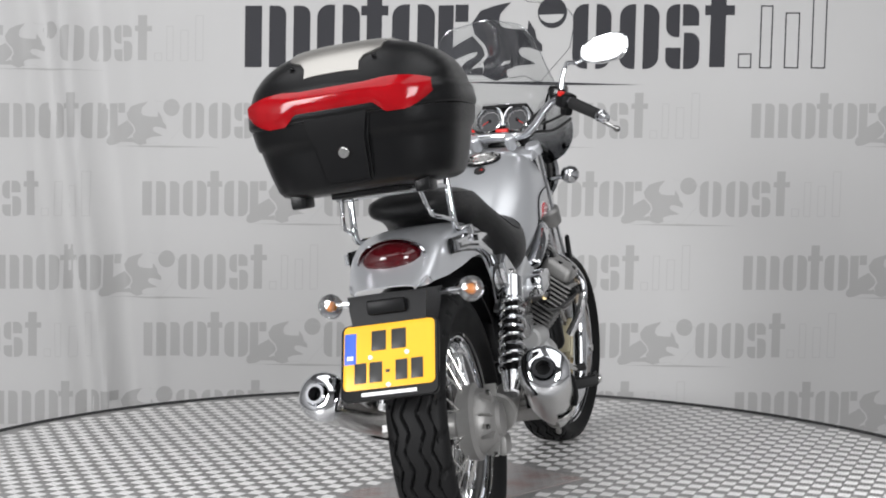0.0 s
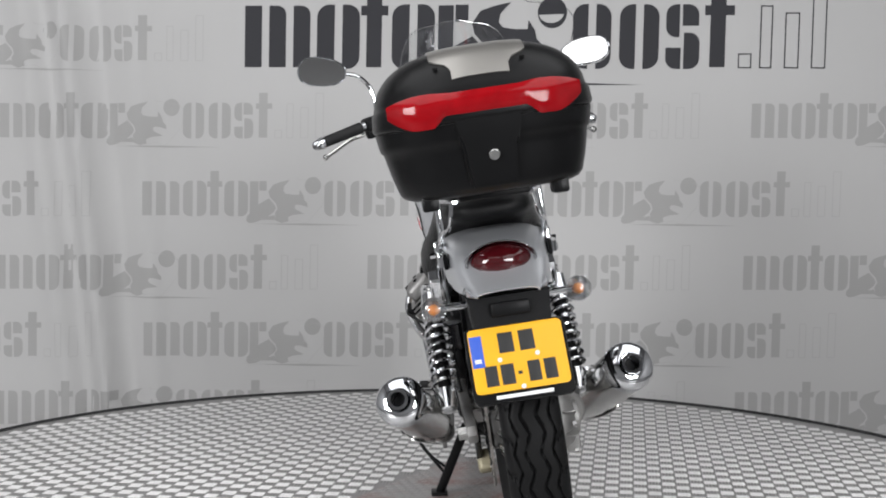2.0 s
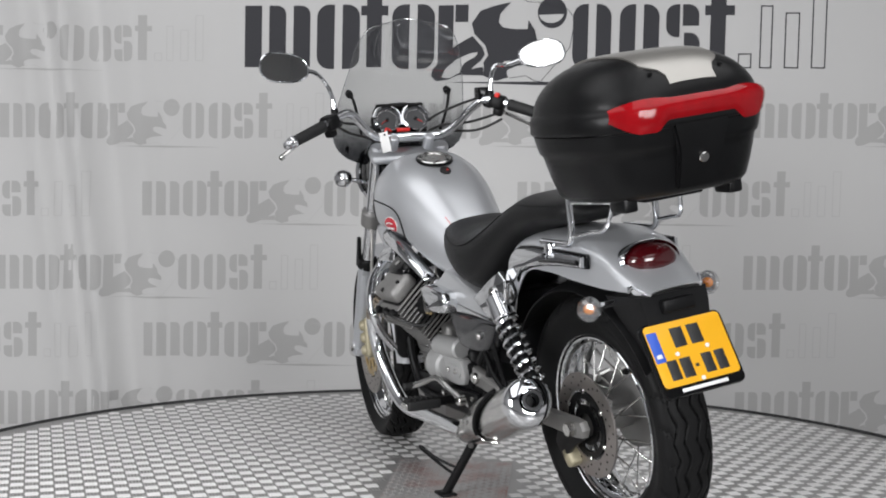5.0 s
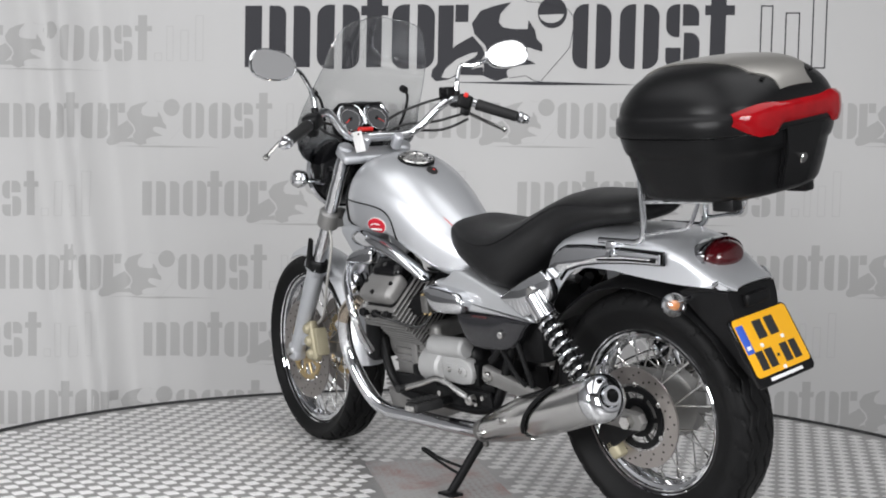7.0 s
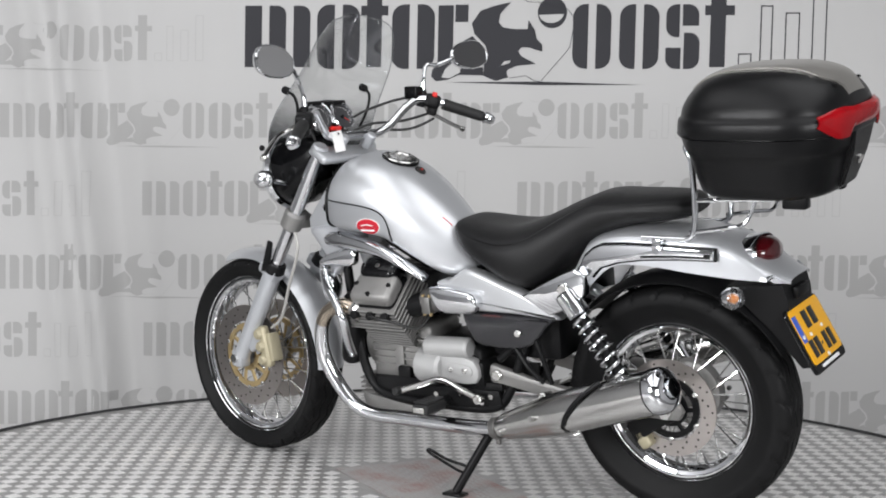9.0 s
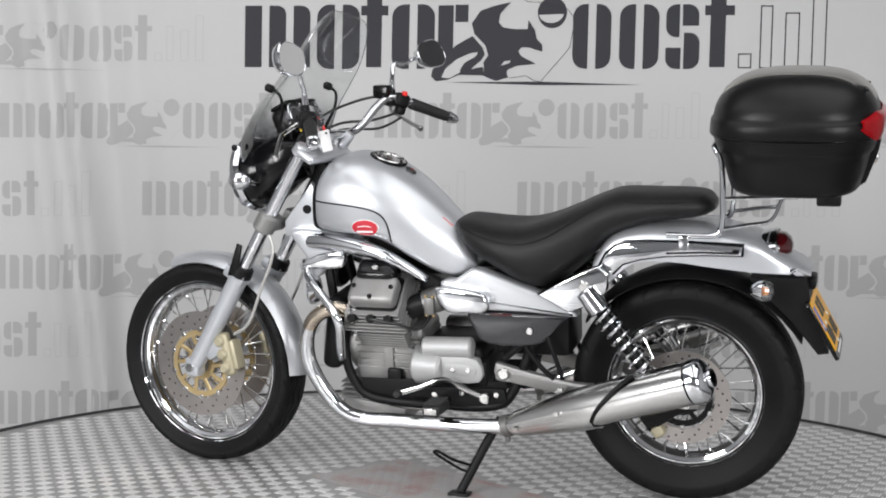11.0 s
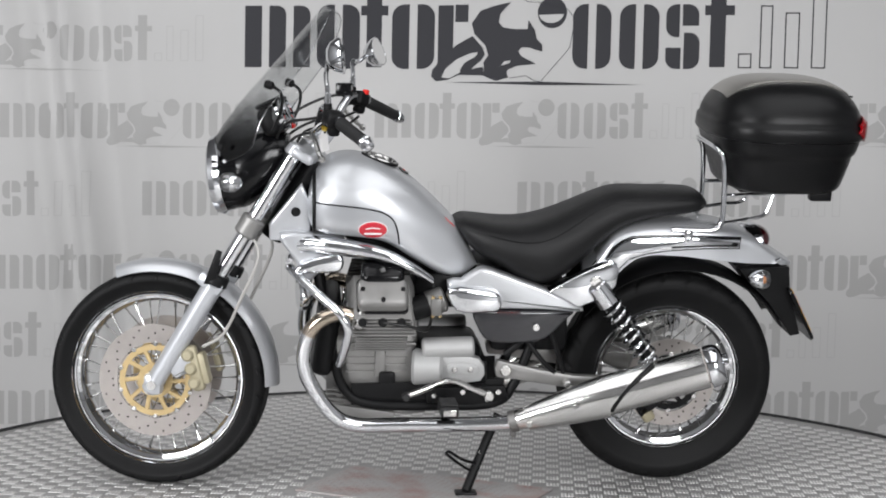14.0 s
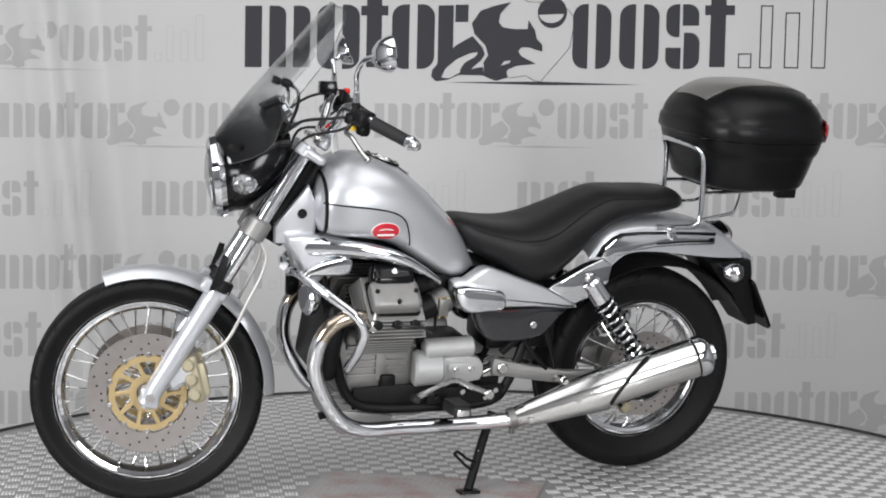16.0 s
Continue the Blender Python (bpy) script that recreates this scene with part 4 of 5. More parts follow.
SEAT = [(-0.065, 0.825, 0.845, 0.05), (-0.045, 0.812, 0.866, 0.085), (0.0, 0.803, 0.873, 0.105), (0.1, 0.79, 0.873, 0.118), (0.19, 0.755, 0.872, 0.125), (0.25, 0.705, 0.853, 0.135), (0.31, 0.648, 0.828, 0.15), (0.38, 0.603, 0.803, 0.165), (0.45, 0.615, 0.787, 0.168), (0.53, 0.66, 0.784, 0.152), (0.59, 0.695, 0.789, 0.125), (0.625, 0.735, 0.79, 0.095), (0.645, 0.76, 0.782, 0.055)]


def seat():
    rings = []
    for i in range(61):
        x = -0.065 + 0.71 * i / 60
        z0, z1, w = lerp(SEAT, x)
        r = []
        for j in range(44):
            a = 2 * math.pi * j / 44
            c, s = math.cos(a), math.sin(a)
            zm = z0 + (z1 - z0) * 0.5
            y = w * abs(c) ** 0.55 * (1 if c > 0 else -1)
            z = zm + (z1 - zm) * abs(s) ** 0.7 * (1 if s > 0 else -1)
            if s > 0:
                y *= 1 - 0.25 * s ** 2
                dip = 0.012 * math.exp(-((x - 0.45) / 0.12) ** 2) * (1 - abs(c))
                z -= dip
            else:
                y *= 1 - 0.3 * s ** 2
            r.append(V(x, y, z))
        rings.append(r)
    st = part("seat", loft(B(), rings), LEATHER, bike, "stepped black vinyl dual seat", 60)
    for s in (1, -1):
        pts = []
        for x in [0.61 - 0.03 * i for i in range(22)]:
            z0, z1, w = lerp(SEAT, x)
            f = 0.35 + 0.25 * math.exp(-((x - 0.25) / 0.12) ** 2)
            a = f
            c_, s_ = math.cos(a), math.sin(a)
            zm = (z0 + z1) / 2
            pts.append(V(x, s * w * c_ ** 0.55 * (1 - 0.25 * s_ ** 2) * 1.003, zm + (z1 - zm) * s_ ** 0.7))
        part("seam", tube(B(), pts, 0.0016, 6, 2), MATTEBLACK, st, "stitched seam")


seat()


def tail():
    # rear fender shell
    top = [(-0.315, 0.676, 0.066, 0.668), (-0.28, 0.698, 0.086, 0.67), (-0.24, 0.725, 0.097, 0.673), (-0.18, 0.762, 0.105, 0.676), (-0.07, 0.788, 0.115, 0.688), (0.04, 0.79, 0.118, 0.70), (0.14, 0.785, 0.118, 0.692), (0.21, 0.76, 0.118, 0.63), (0.25, 0.70, 0.112, 0.57)]
    rows = []
    for i in range(33):
        x = -0.315 + 0.565 * i / 32
        z1, w, z0 = lerp(top, x)
        row = []
        for j in range(25):
            f = -1 + j / 12
            if abs(f) > 0.66:
                k = (abs(f) - 0.66) / 0.34
                y, z = w * (1 + 0.02 * k), z0 + (z1 - 0.035 - z0) * (1 - k) if z1 - 0.035 > z0 else z1 - 0.01
            else:
                a = abs(f) / 0.66 * math.pi / 2
                y = w * math.sin(a) ** 0.8
                z = max(z0, z1 - 0.035) + min(0.035, max(0.004, z1 - z0)) * math.cos(a) ** 0.8
            row.append(V(x, y * (1 if f > 0 else -1), z))
        rows.append(row)
    fen = part("rear_fender", sheet(B(), rows, 0.004), SILVER, bike, "silver painted rear fender", 50)
    # black inner fender and plate holder
    rows = []
    for i in range(17):
        a = radians(38 + 110 * i / 16)
        r = 0.35
        rows.append([V(r * math.cos(a), 0.092 * f, 0.322 + r * math.sin(a) * (1.0) + 0.0 - 0.02 * abs(f) ** 3) for f in (-1, -0.9, -0.5, 0, 0.5, 0.9, 1)])
    part("inner_fender", sheet(B(), rows, 0.004), MATTEBLACK, fen, "black plastic inner fender", 60)
    bm = B()
    loft(bm, [[V(x, y * w, z) for x, z, y in ((x0, z0, 1), (x0, z0, -1), (x1, z1, -1), (x1, z1, 1))] for x0, z0, x1, z1, w in ((-0.16, 0.655, -0.3, 0.662, 0.088), (-0.2, 0.61, -0.31, 0.63, 0.085), (-0.26, 0.55, -0.318, 0.575, 0.078), (-0.335, 0.45, -0.362, 0.455, 0.06))])
    block(bm, (-0.315, 0, 0.635), (0.02, 0.085, 0.03), 0.006)
    holder = part("plate_holder", bm, MATTEBLACK, bike, "black plastic tail extension that holds the plate")
    # number plate
    p0, p1 = V(-0.302, 0, 0.592), V(-0.378, 0, 0.45)
    up = (p0 - p1).normalized()
    nrm = V(-up.z, 0, up.x).normalized()
    m = Matrix(((0, up.x, nrm.x, 0), (1, 0, 0, 0), (0, up.z, nrm.z, 0), (0, 0, 0, 1)))
    m = Matrix.Translation((p0 + p1) / 2) @ m
    def flat(c, s, h, b=0.002):
        return block(B(), (0, 0, 0), (s[0], s[1], h), min(b, h * 0.45), m @ Matrix.Translation((c[0], c[1], c[2])))
    def rounded(c, w, h, thick, r):
        out = []
        for cx, cy, a0 in ((w / 2 - r, h / 2 - r, 0), (r - w / 2, h / 2 - r, 90), (r - w / 2, r - h / 2, 180), (w / 2 - r, r - h / 2, 270)):
            out += [(cx + r * math.cos(radians(a0 + 15 * i)), cy + r * math.sin(radians(a0 + 15 * i))) for i in range(7)]
        return loft(B(), [[m @ V(c[0] + x * k, c[1] + y * k, c[2] + z) for x, y in out] for k, z in ((1, -thick / 2), (1, thick * 0.25), (0.985, thick / 2))])
    plate = part("plate_frame", rounded((0, 0, 0.008), 0.214, 0.172, 0.01, 0.016), GLOSSBLACK, bike, "black plate frame holding a yellow plate")
    part("plate", rounded((0, 0.009, 0.0145), 0.2, 0.144, 0.002, 0.011), YELLOW, plate, "yellow registration plate with dark bars")
    part("plate_band", flat((0.085, 0.03, 0.0158), (0.026, 0.07), 0.001), BLUE, plate, "blue band with a small pale bar")
    part("band_bar", flat((0.085, 0.009, 0.0168), (0.014, 0.009), 0.0006), PRINTWHITE, plate)
    for c, s in (((0.022, 0.043, 0.0162), (0.032, 0.045)), ((-0.022, 0.043, 0.0162), (0.032, 0.045)), ((0.062, -0.027, 0.0162), (0.026, 0.045)), ((0.028, -0.027, 0.0162), (0.028, 0.045)), ((0.002, -0.027, 0.0162), (0.009, 0.007)), ((-0.028, -0.027, 0.0162), (0.026, 0.045)), ((-0.062, -0.027, 0.0162), (0.026, 0.045))):
        part("plate_bar", flat(c, s, 0.001), INK, plate)
    part("frame_bar", flat((0, -0.074, 0.0135), (0.12, 0.008), 0.001), PRINTWHITE, plate)
    for x, y in ((0.04, 0.006), (-0.04, 0.01), (0.0, -0.058)):
        part("plate_screw", rod(B(), m @ V(x, y, 0.0155), m @ V(x, y, 0.0185), 0.005, n=12), PAPER, plate)
    # tail light
    c, d = V(-0.222, 0, 0.727), V(-0.95, 0, 0.16).normalized()
    mm = axis(c, c + d)
    ex = Matrix.Diagonal((0.58, 1, 1, 1)) if abs((mm.to_3x3() @ V(0, 1, 0)).y) > 0.5 else Matrix.Diagonal((1, 0.58, 1, 1))
    tl = part("tail_light", lathe(B(), [(0.069, -0.02), (0.066, 0.006), (0.055, 0.026), (0.035, 0.038), (0.001, 0.043)], mm @ ex, 40), DARKRED, bike, "oval dark red tail light with chrome hood")
    part("tail_light_hood", ring(B(), [(0.07, -0.035), (0.078, -0.03), (0.079, 0.004), (0.074, 0.01), (0.071, 0.004)], mm @ ex, 48), CHROME, tl)
    for s in (1, -1):
        # turn signals
        c = V(-0.2, 0.16 * s, 0.642)
        bm = rod(B(), V(-0.2, 0.075 * s, 0.642), c + V(0, -0.012 * s, 0), 0.0085, n=12, edge=0.002)
        lathe(bm, [(0.002, -0.034), (0.014, -0.028), (0.025, -0.01), (0.028, 0.003)], axis(c, c + V(-0.98, 0.12 * s, 0)), 24)
        sig = part("rear_turn_signal", bm, CHROME, bike, "clear-lens turn signal with amber bulb on a chrome stalk")
        part("lens", lathe(B(), [(0.0285, 0.003), (0.027, 0.014), (0.018, 0.026), (0.002, 0.031)], axis(c, c + V(-0.98, 0.12 * s, 0)), 24), CLEARLENS, sig)
        part("bulb", lathe(B(), [(0.004, -0.004), (0.011, 0.0), (0.012, 0.008), (0.008, 0.015), (0.002, 0.017)], axis(c, c + V(-0.98, 0.12 * s, 0)), 14), AMBER, sig)
        # chrome side strip
        strip = part("fender_strip", slab(B(), [(-0.145, 0.749), (-0.143, 0.725), (-0.05, 0.724), (0.05, 0.718), (0.115, 0.708), (0.165, 0.693), (0.195, 0.664), (0.228, 0.68), (0.21, 0.717), (0.185, 0.738), (0.158, 0.75), (0.1, 0.754), (0.0, 0.754)], s * 0.116, s * 0.134, 0.004), CHROME, bike, "chrome strip along the rear fender")
        # black slab added behind the strip to draw the dark gap line round it
        part("strip_gap_line", slab(B(), [(-0.15, 0.754), (-0.148, 0.72), (-0.05, 0.719), (0.05, 0.713), (0.115, 0.703), (0.165, 0.687), (0.19, 0.66), (0.235, 0.682), (0.214, 0.722), (0.188, 0.743), (0.16, 0.755), (0.1, 0.759), (0.0, 0.759)], s * 0.112, s * 0.122, 0.002), GLOSSBLACK, strip, "black slab drawing the dark gap line round the strip")
        part("strip_inlay", slab(B(), [(-0.138, 0.742), (-0.137, 0.729), (-0.05, 0.729), (0.05, 0.724), (0.05, 0.729), (-0.04, 0.734), (-0.12, 0.735), (-0.122, 0.742)], s * 0.1335, s * 0.1352, 0.0006), GLOSSBLACK, strip)
        part("strip_bolt", rod(B(), V(0.0, 0.13 * s, 0.745), V(0.0, 0.148 * s, 0.745), 0.008, n=6), CHROME, strip)
        # chrome bracket above the shock
        br = part("shock_bracket", slab(B(), [(0.392, 0.607), (0.318, 0.648), (0.275, 0.67), (0.228, 0.69), (0.198, 0.67), (0.205, 0.622), (0.232, 0.59), (0.308, 0.56)], s * 0.12, s * 0.158, 0.005, 3), CHROME, bike, "chrome shock mount bracket")
        part("bracket_bolt", rod(B(), V(0.262, 0.156 * s, 0.634), V(0.262, 0.167 * s, 0.634), 0.016, n=20, edge=0.003), STEEL, br)
        # shock absorber
        a, b = V(0.262, 0.155 * s, 0.625), V(0.075, 0.158 * s, 0.375)
        u = (b - a).normalized()
        bm = rod(B(), a + u * 0.0, a + u * 0.07, 0.029, 0.031, 24, 0.004)
        sh = part("shock_absorber", bm, CHROME, bike, "chrome shock absorber with coil spring")
        part("damper", rod(B(), a + u * 0.06, b, 0.017, n=16), MATTEBLACK, sh)
        part("lower_mount", rod(B(), b - u * 0.045, b + u * 0.012, 0.027, 0.02, 20, 0.004), CHROME, sh)
        mmx = axis(a, b)
        pts = []
        for i in range(8 * 14 + 1):
            t = i / (8 * 14)
            pts.append(mmx @ V(0.0285 * math.cos(2 * math.pi * 8 * t), 0.0285 * math.sin(2 * math.pi * 8 * t), 0.072 + 0.195 * t))
        part("spring", tube(B(), pts, 0.0052, 8, 1), CHROME, sh, "chrome coil spring")
        # pale side cover, chrome intake cover, smoked lower cover
        part("side_cover", slab(B(), smooth2([(0.67, 0.625), (0.63, 0.632), (0.585, 0.662), (0.55, 0.662), (0.46, 0.63), (0.38, 0.6), (0.29, 0.552), (0.31, 0.542), (0.42, 0.55), (0.57, 0.55), (0.65, 0.552)], 2), s * 0.09, s * 0.142, 0.01, 3), WHITEPAINT, bike, "pale silver side cover")
        part("intake_cover", slab(B(), smooth2([(0.672, 0.618), (0.56, 0.612), (0.53, 0.6), (0.522, 0.575), (0.535, 0.555), (0.57, 0.55), (0.645, 0.553)], 3), s * 0.13, s * 0.182, 0.012, 3), CHROME, bike, "chrome intake cover")
        lc = part("lower_cover", slab(B(), smooth2([(0.6, 0.548), (0.55, 0.547), (0.42, 0.545), (0.315, 0.543), (0.335, 0.52), (0.385, 0.465), (0.45, 0.45), (0.54, 0.452), (0.575, 0.48)], 2), s * 0.09, s * 0.136, 0.01, 3), SMOKE, bike, "smoked grey lower side cover")
        part("cover_bolt", rod(B(), V(0.42, 0.134 * s, 0.498), V(0.42, 0.145 * s, 0.498), 0.01, n=16, edge=0.002), STEEL, lc)
        part("cover_stripe", block(B(), (0.5, 0.1365 * s, 0.54), (0.06, 0.002, 0.006), 0.0005), DARKRED, lc)


tail()


def chrome_trim():
    for s in (1, -1):
        # curved chrome cover under the tank
        rings = []
        path = smooth_path([(1.1, 0.07, 0.715), (1.02, 0.105, 0.722), (0.92, 0.13, 0.716), (0.84, 0.14, 0.7), (0.77, 0.14, 0.668), (0.71, 0.13, 0.63)], 6)
        for i, p in enumerate(path):
            h = 0.042 * (1 - (i / (len(path) - 1)) ** 2 * 0.62)
            rings.append([V(p.x, s * (p.y + 0.022 * math.cos(2 * math.pi * j / 20)), p.z + h * 0.62 * math.sin(2 * math.pi * j / 20)) for j in range(20)])
        part("tank_trim", loft(B(), rings), CHROME, bike, "curved chrome trim under the tank", 60)
        part("head_shroud", slab(B(), [(1.07, 0.885), (1.05, 0.84), (1.042, 0.722), (1.158, 0.724), (1.16, 0.77), (1.095, 0.852)], s * 0.045, s * 0.067, 0.007, 3), SILVER, bike, "silver panel beside the steering head")
        part("shroud_grommet", rod(B(), V(1.086, 0.066 * s, 0.806), V(1.086, 0.072 * s, 0.806), 0.013, n=20, edge=0.002), MATTEBLACK, bike)
        part("horn_cover", slab(B(), smooth2([(1.13, 0.75), (0.99, 0.745), (0.95, 0.725), (1.0, 0.665), (1.06, 0.61), (1.085, 0.67)], 3), s * 0.05, s * 0.1, 0.012, 3), SILVER, bike, "silver scoop below the tank")
        part("intake_wing", slab(B(), smooth2([(1.09, 0.65), (1.06, 0.678), (1.02, 0.692), (0.975, 0.698), (0.955, 0.686), (0.965, 0.652), (1.02, 0.646)], 3), s * 0.1, s * 0.128, 0.008, 3), CHROME, bike, "chrome wing above the cylinder")
        # engine guard
        part("engine_guard", tube(B(), [V(1.105, 0.03 * s, 0.64), V(1.095, 0.09 * s, 0.648), V(1.04, 0.165 * s, 0.612), V(0.97, 0.213 * s, 0.562), V(0.943, 0.222 * s, 0.515), V(0.951, 0.2 * s, 0.455), V(0.966, 0.162 * s, 0.4)], 0.0125, 14, 8), CHROME, bike, "bent chrome engine guard")
        part("guard_bore", rod(B(), V(0.9655, 0.1633 * s, 0.402), V(0.9665, 0.1608 * s, 0.398), 0.0085, n=12), MATTEBLACK, bike)
        part("horn", lathe(B(), [(0.01, -0.02), (0.035, -0.012), (0.043, 0.0), (0.043, 0.014), (0.036, 0.02), (0.002, 0.02)], axis((1.06, 0.1 * s, 0.58), (1.2, 0.13 * s, 0.58)), 28), CHROME if s > 0 else MATTEBLACK, bike, "round horn")


chrome_trim()


def engine():
    c = V(0.85, 0, 0.395)
    bm = block(B(), (0.85, 0, 0.38), (0.21, 0.17, 0.2), 0.02, seg=3)
    block(bm, (0.85, 0, 0.27), (0.25, 0.17, 0.09), 0.015, seg=3)
    for i in range(5):
        block(bm, (0.85, 0, 0.235 + 0.018 * i), (0.262, 0.176, 0.006), 0.002)
    case = part("crankcase", bm, ALU, bike, "grey cast crankcase with ribs")
    for s in (1, -1):
        for i in range(4):
            part("case_rib", block(B(), (0.86, 0.087 * s, 0.355 + 0.02 * i), (0.17, 0.012, 0.005), 0.002), ALU, case)
        part("case_boss", block(B(), (0.85, 0.087 * s, 0.39), (0.03, 0.016, 0.1), 0.004), ALU, case)
        part("case_plug", block(B(), (0.83, 0.098 * s, 0.335), (0.045, 0.02, 0.045), 0.008), MATTEBLACK, case)
        part("case_ledge", block(B(), (0.85, 0.088 * s, 0.435), (0.2, 0.016, 0.012), 0.003), DARKALU, case)
        for x, z in ((0.78, 0.46), (0.92, 0.46), (0.78, 0.3), (0.92, 0.3)):
            part("case_bolt", rod(B(), V(x, 0.084 * s, z), V(x, 0.097 * s, z), 0.007, n=6), STEEL, case)
    bm = slab(B(), [(0.995, 0.25), (0.985, 0.215), (0.955, 0.185), (0.815, 0.18), (0.805, 0.235), (0.99, 0.262)], -0.095, 0.095, 0.006)
    sump = part("oil_sump", bm, ALU, bike, "cast alloy oil sump below the engine")
    for i in range(4):
        part("sump_fin", block(B(), (0.975, 0, 0.262 + 0.014 * i), (0.05, 0.19, 0.005), 0.0015, seg=1), ALU, sump)
    part("sump_plug", rod(B(), V(0.99, 0.05, 0.232), V(1.008, 0.05, 0.228), 0.011, n=6), MATTEBLACK, sump)
    part("oil_cooler", block(B(), (1.0, 0, 0.46), (0.06, 0.27, 0.22), 0.025, Matrix.Rotation(radians(-8), 4, "Y"), 3), MATTEBLACK, bike, "black housing ahead of the engine")
    bm = lathe(B(), [(0.085, -0.02), (0.085, 0.03), (0.07, 0.045), (0.04, 0.05), (0.001, 0.05)], axis((0.94, 0, 0.41), (1.2, 0, 0.41)), 36)
    part("front_cover", bm, ALU, case)
    bm = B()
    block(bm, (0.66, 0, 0.375), (0.19, 0.21, 0.13), 0.03, seg=3)
    block(bm, (0.6, 0, 0.36), (0.1, 0.24, 0.075), 0.012, seg=2)
    # grey casting coloured black: the shade below the side cover is painted in
    part("gearbox", bm, MATTEBLACK, bike, "cast gearbox housing blackened for the shade below the side cover")
    for s in (1, -1):
        part("starter_motor" if s > 0 else "side_cylinder", rod(B(), V(0.735, 0.115 * s, 0.43), V(0.59, 0.115 * s, 0.435), 0.03, 0.03, 24, 0.006), CASTPALE, bike, "grey cylinder beside the gearbox")
        bm = rod(B(), V(0.76, 0.105 * s, 0.375), V(0.675, 0.118 * s, 0.375), 0.052, 0.044, 24, 0.008)
        slab(bm, smooth2([(0.69, 0.41), (0.575, 0.405), (0.57, 0.34), (0.69, 0.345)], 3), 0.1 * s, 0.135 * s, 0.006)
        cv = part("clutch_cover", bm, CASTPALE, bike, "pale grey cast cover with two bolts")
        slab_b = slab(B(), smooth2([(0.66, 0.392), (0.585, 0.388), (0.585, 0.36), (0.66, 0.364)], 3), 0.134 * s, 0.139 * s, 0.002)
        part("cover_plate", slab_b, CASTPALE, cv)
        for x in (0.645, 0.6):
            part("cover_bolt", rod(B(), V(x, 0.138 * s, 0.376), V(x, 0.144 * s, 0.376), 0.008, n=12, edge=0.002), STEEL, cv)
        # cylinder, leaning outwards
        m = Matrix.Translation(c) @ Matrix.Rotation(radians(-39 * s), 4, "X")
        # core is black so the shade between the fins is painted in
        bm = block(B(), (0, 0, 0), (0.13, 0.12, 0.16), 0.02, m @ Matrix.Translation((0, 0, 0.14)))
        cyl = part("cylinder", bm, MATTEBLACK, bike, "finned alloy cylinder and head on a core blackened as shade")
        for i in range(8):
            k = 0.9 - 0.008 * abs(i - 4)
            part("fin", block(B(), (0, 0, 0), (0.162 * k, 0.16 * k, 0.0046), 0.0014, m @ Matrix.Translation((0, 0, 0.09 + 0.0122 * i)), 1), ALU, cyl)
        for i in range(6):
            k = 1.1 - 0.035 * i
            part("head_fin", block(B(), (0, 0, 0), (0.17 * k, 0.158 * k, 0.0048), 0.0015, m @ Matrix.Translation((0, 0.0, 0.19 + 0.0118 * i)), 1), ALU, cyl)
        # black again, painting in the shade between the head fins
        part("shaded_head_core", block(B(), (0, 0, 0), (0.148, 0.126, 0.066), 0.015, m @ Matrix.Translation((0, 0, 0.223))), MATTEBLACK, cyl)
        part("rocker_cover", block(B(), (0, 0, 0), (0.138, 0.09, 0.05), 0.018, m @ Matrix.Translation((0, 0.01 * s, 0.272)), 4), ALU, cyl, "rounded alloy rocker cover")
        part("cover_cap", block(B(), (0, 0, 0), (0.118, 0.07, 0.066), 0.02, m @ Matrix.Translation((0, -0.05 * s, 0.278)), 3), GLOSSBLACK, cyl, "black cap on the rocker cover")
        for x, y, z in ((0.0, 0.042, 0.298), (-0.054, 0.008, 0.298), (0.054, 0.008, 0.298)):
            p = m @ V(x, y * s, z - 0.006)
            part("head_bolt", rod(B(), p, m @ V(x, y * s, z + 0.002), 0.0065, n=10), MATTEBLACK, cyl)
        p = m @ V(0, -0.045 * s, 0.309)
        part("cap_screw", rod(B(), p, m @ V(0, -0.045 * s, 0.314), 0.008, n=12), STEEL, cyl)
        # plug caps
        for x in (-0.05, 0.0, 0.055):
            p, q = m @ V(x, 0.06 * s, 0.225), m @ V(x, 0.088 * s, 0.252)
            part("plug_cap", rod(B(), p, q, 0.013, 0.012, 12, 0.003), MATTEBLACK, cyl)
        part("plug_lead", tube(B(), [m @ V(0.0, 0.085 * s, 0.25), m @ V(-0.07, 0.09 * s, 0.24), V(0.72, 0.15 * s, 0.5), V(0.7, 0.06 * s, 0.62)], 0.004, 8), CABLE, cyl)
        # intake: rubber, throttle body, hose to the cover
        bm = rod(B(), V(0.78, 0.13 * s, 0.54), V(0.72, 0.12 * s, 0.56), 0.03, 0.034, 20, 0.004)
        part("intake_rubber", bm, MATTEBLACK, bike)
        bm = rod(B(), V(0.725, 0.12 * s, 0.558), V(0.675, 0.115 * s, 0.575), 0.036, 0.036, 20, 0.005)
        block(bm, (0.7, 0.145 * s, 0.56), (0.03, 0.03, 0.05), 0.005)
        tb = part("throttle_body", bm, DARKALU, bike, "cast throttle body with small fittings")
        for dx in (0.0, 0.02):
            part("fitting", rod(B(), V(0.69 + dx, 0.15 * s, 0.53), V(0.69 + dx, 0.152 * s, 0.59), 0.005, n=8), GOLD, tb)
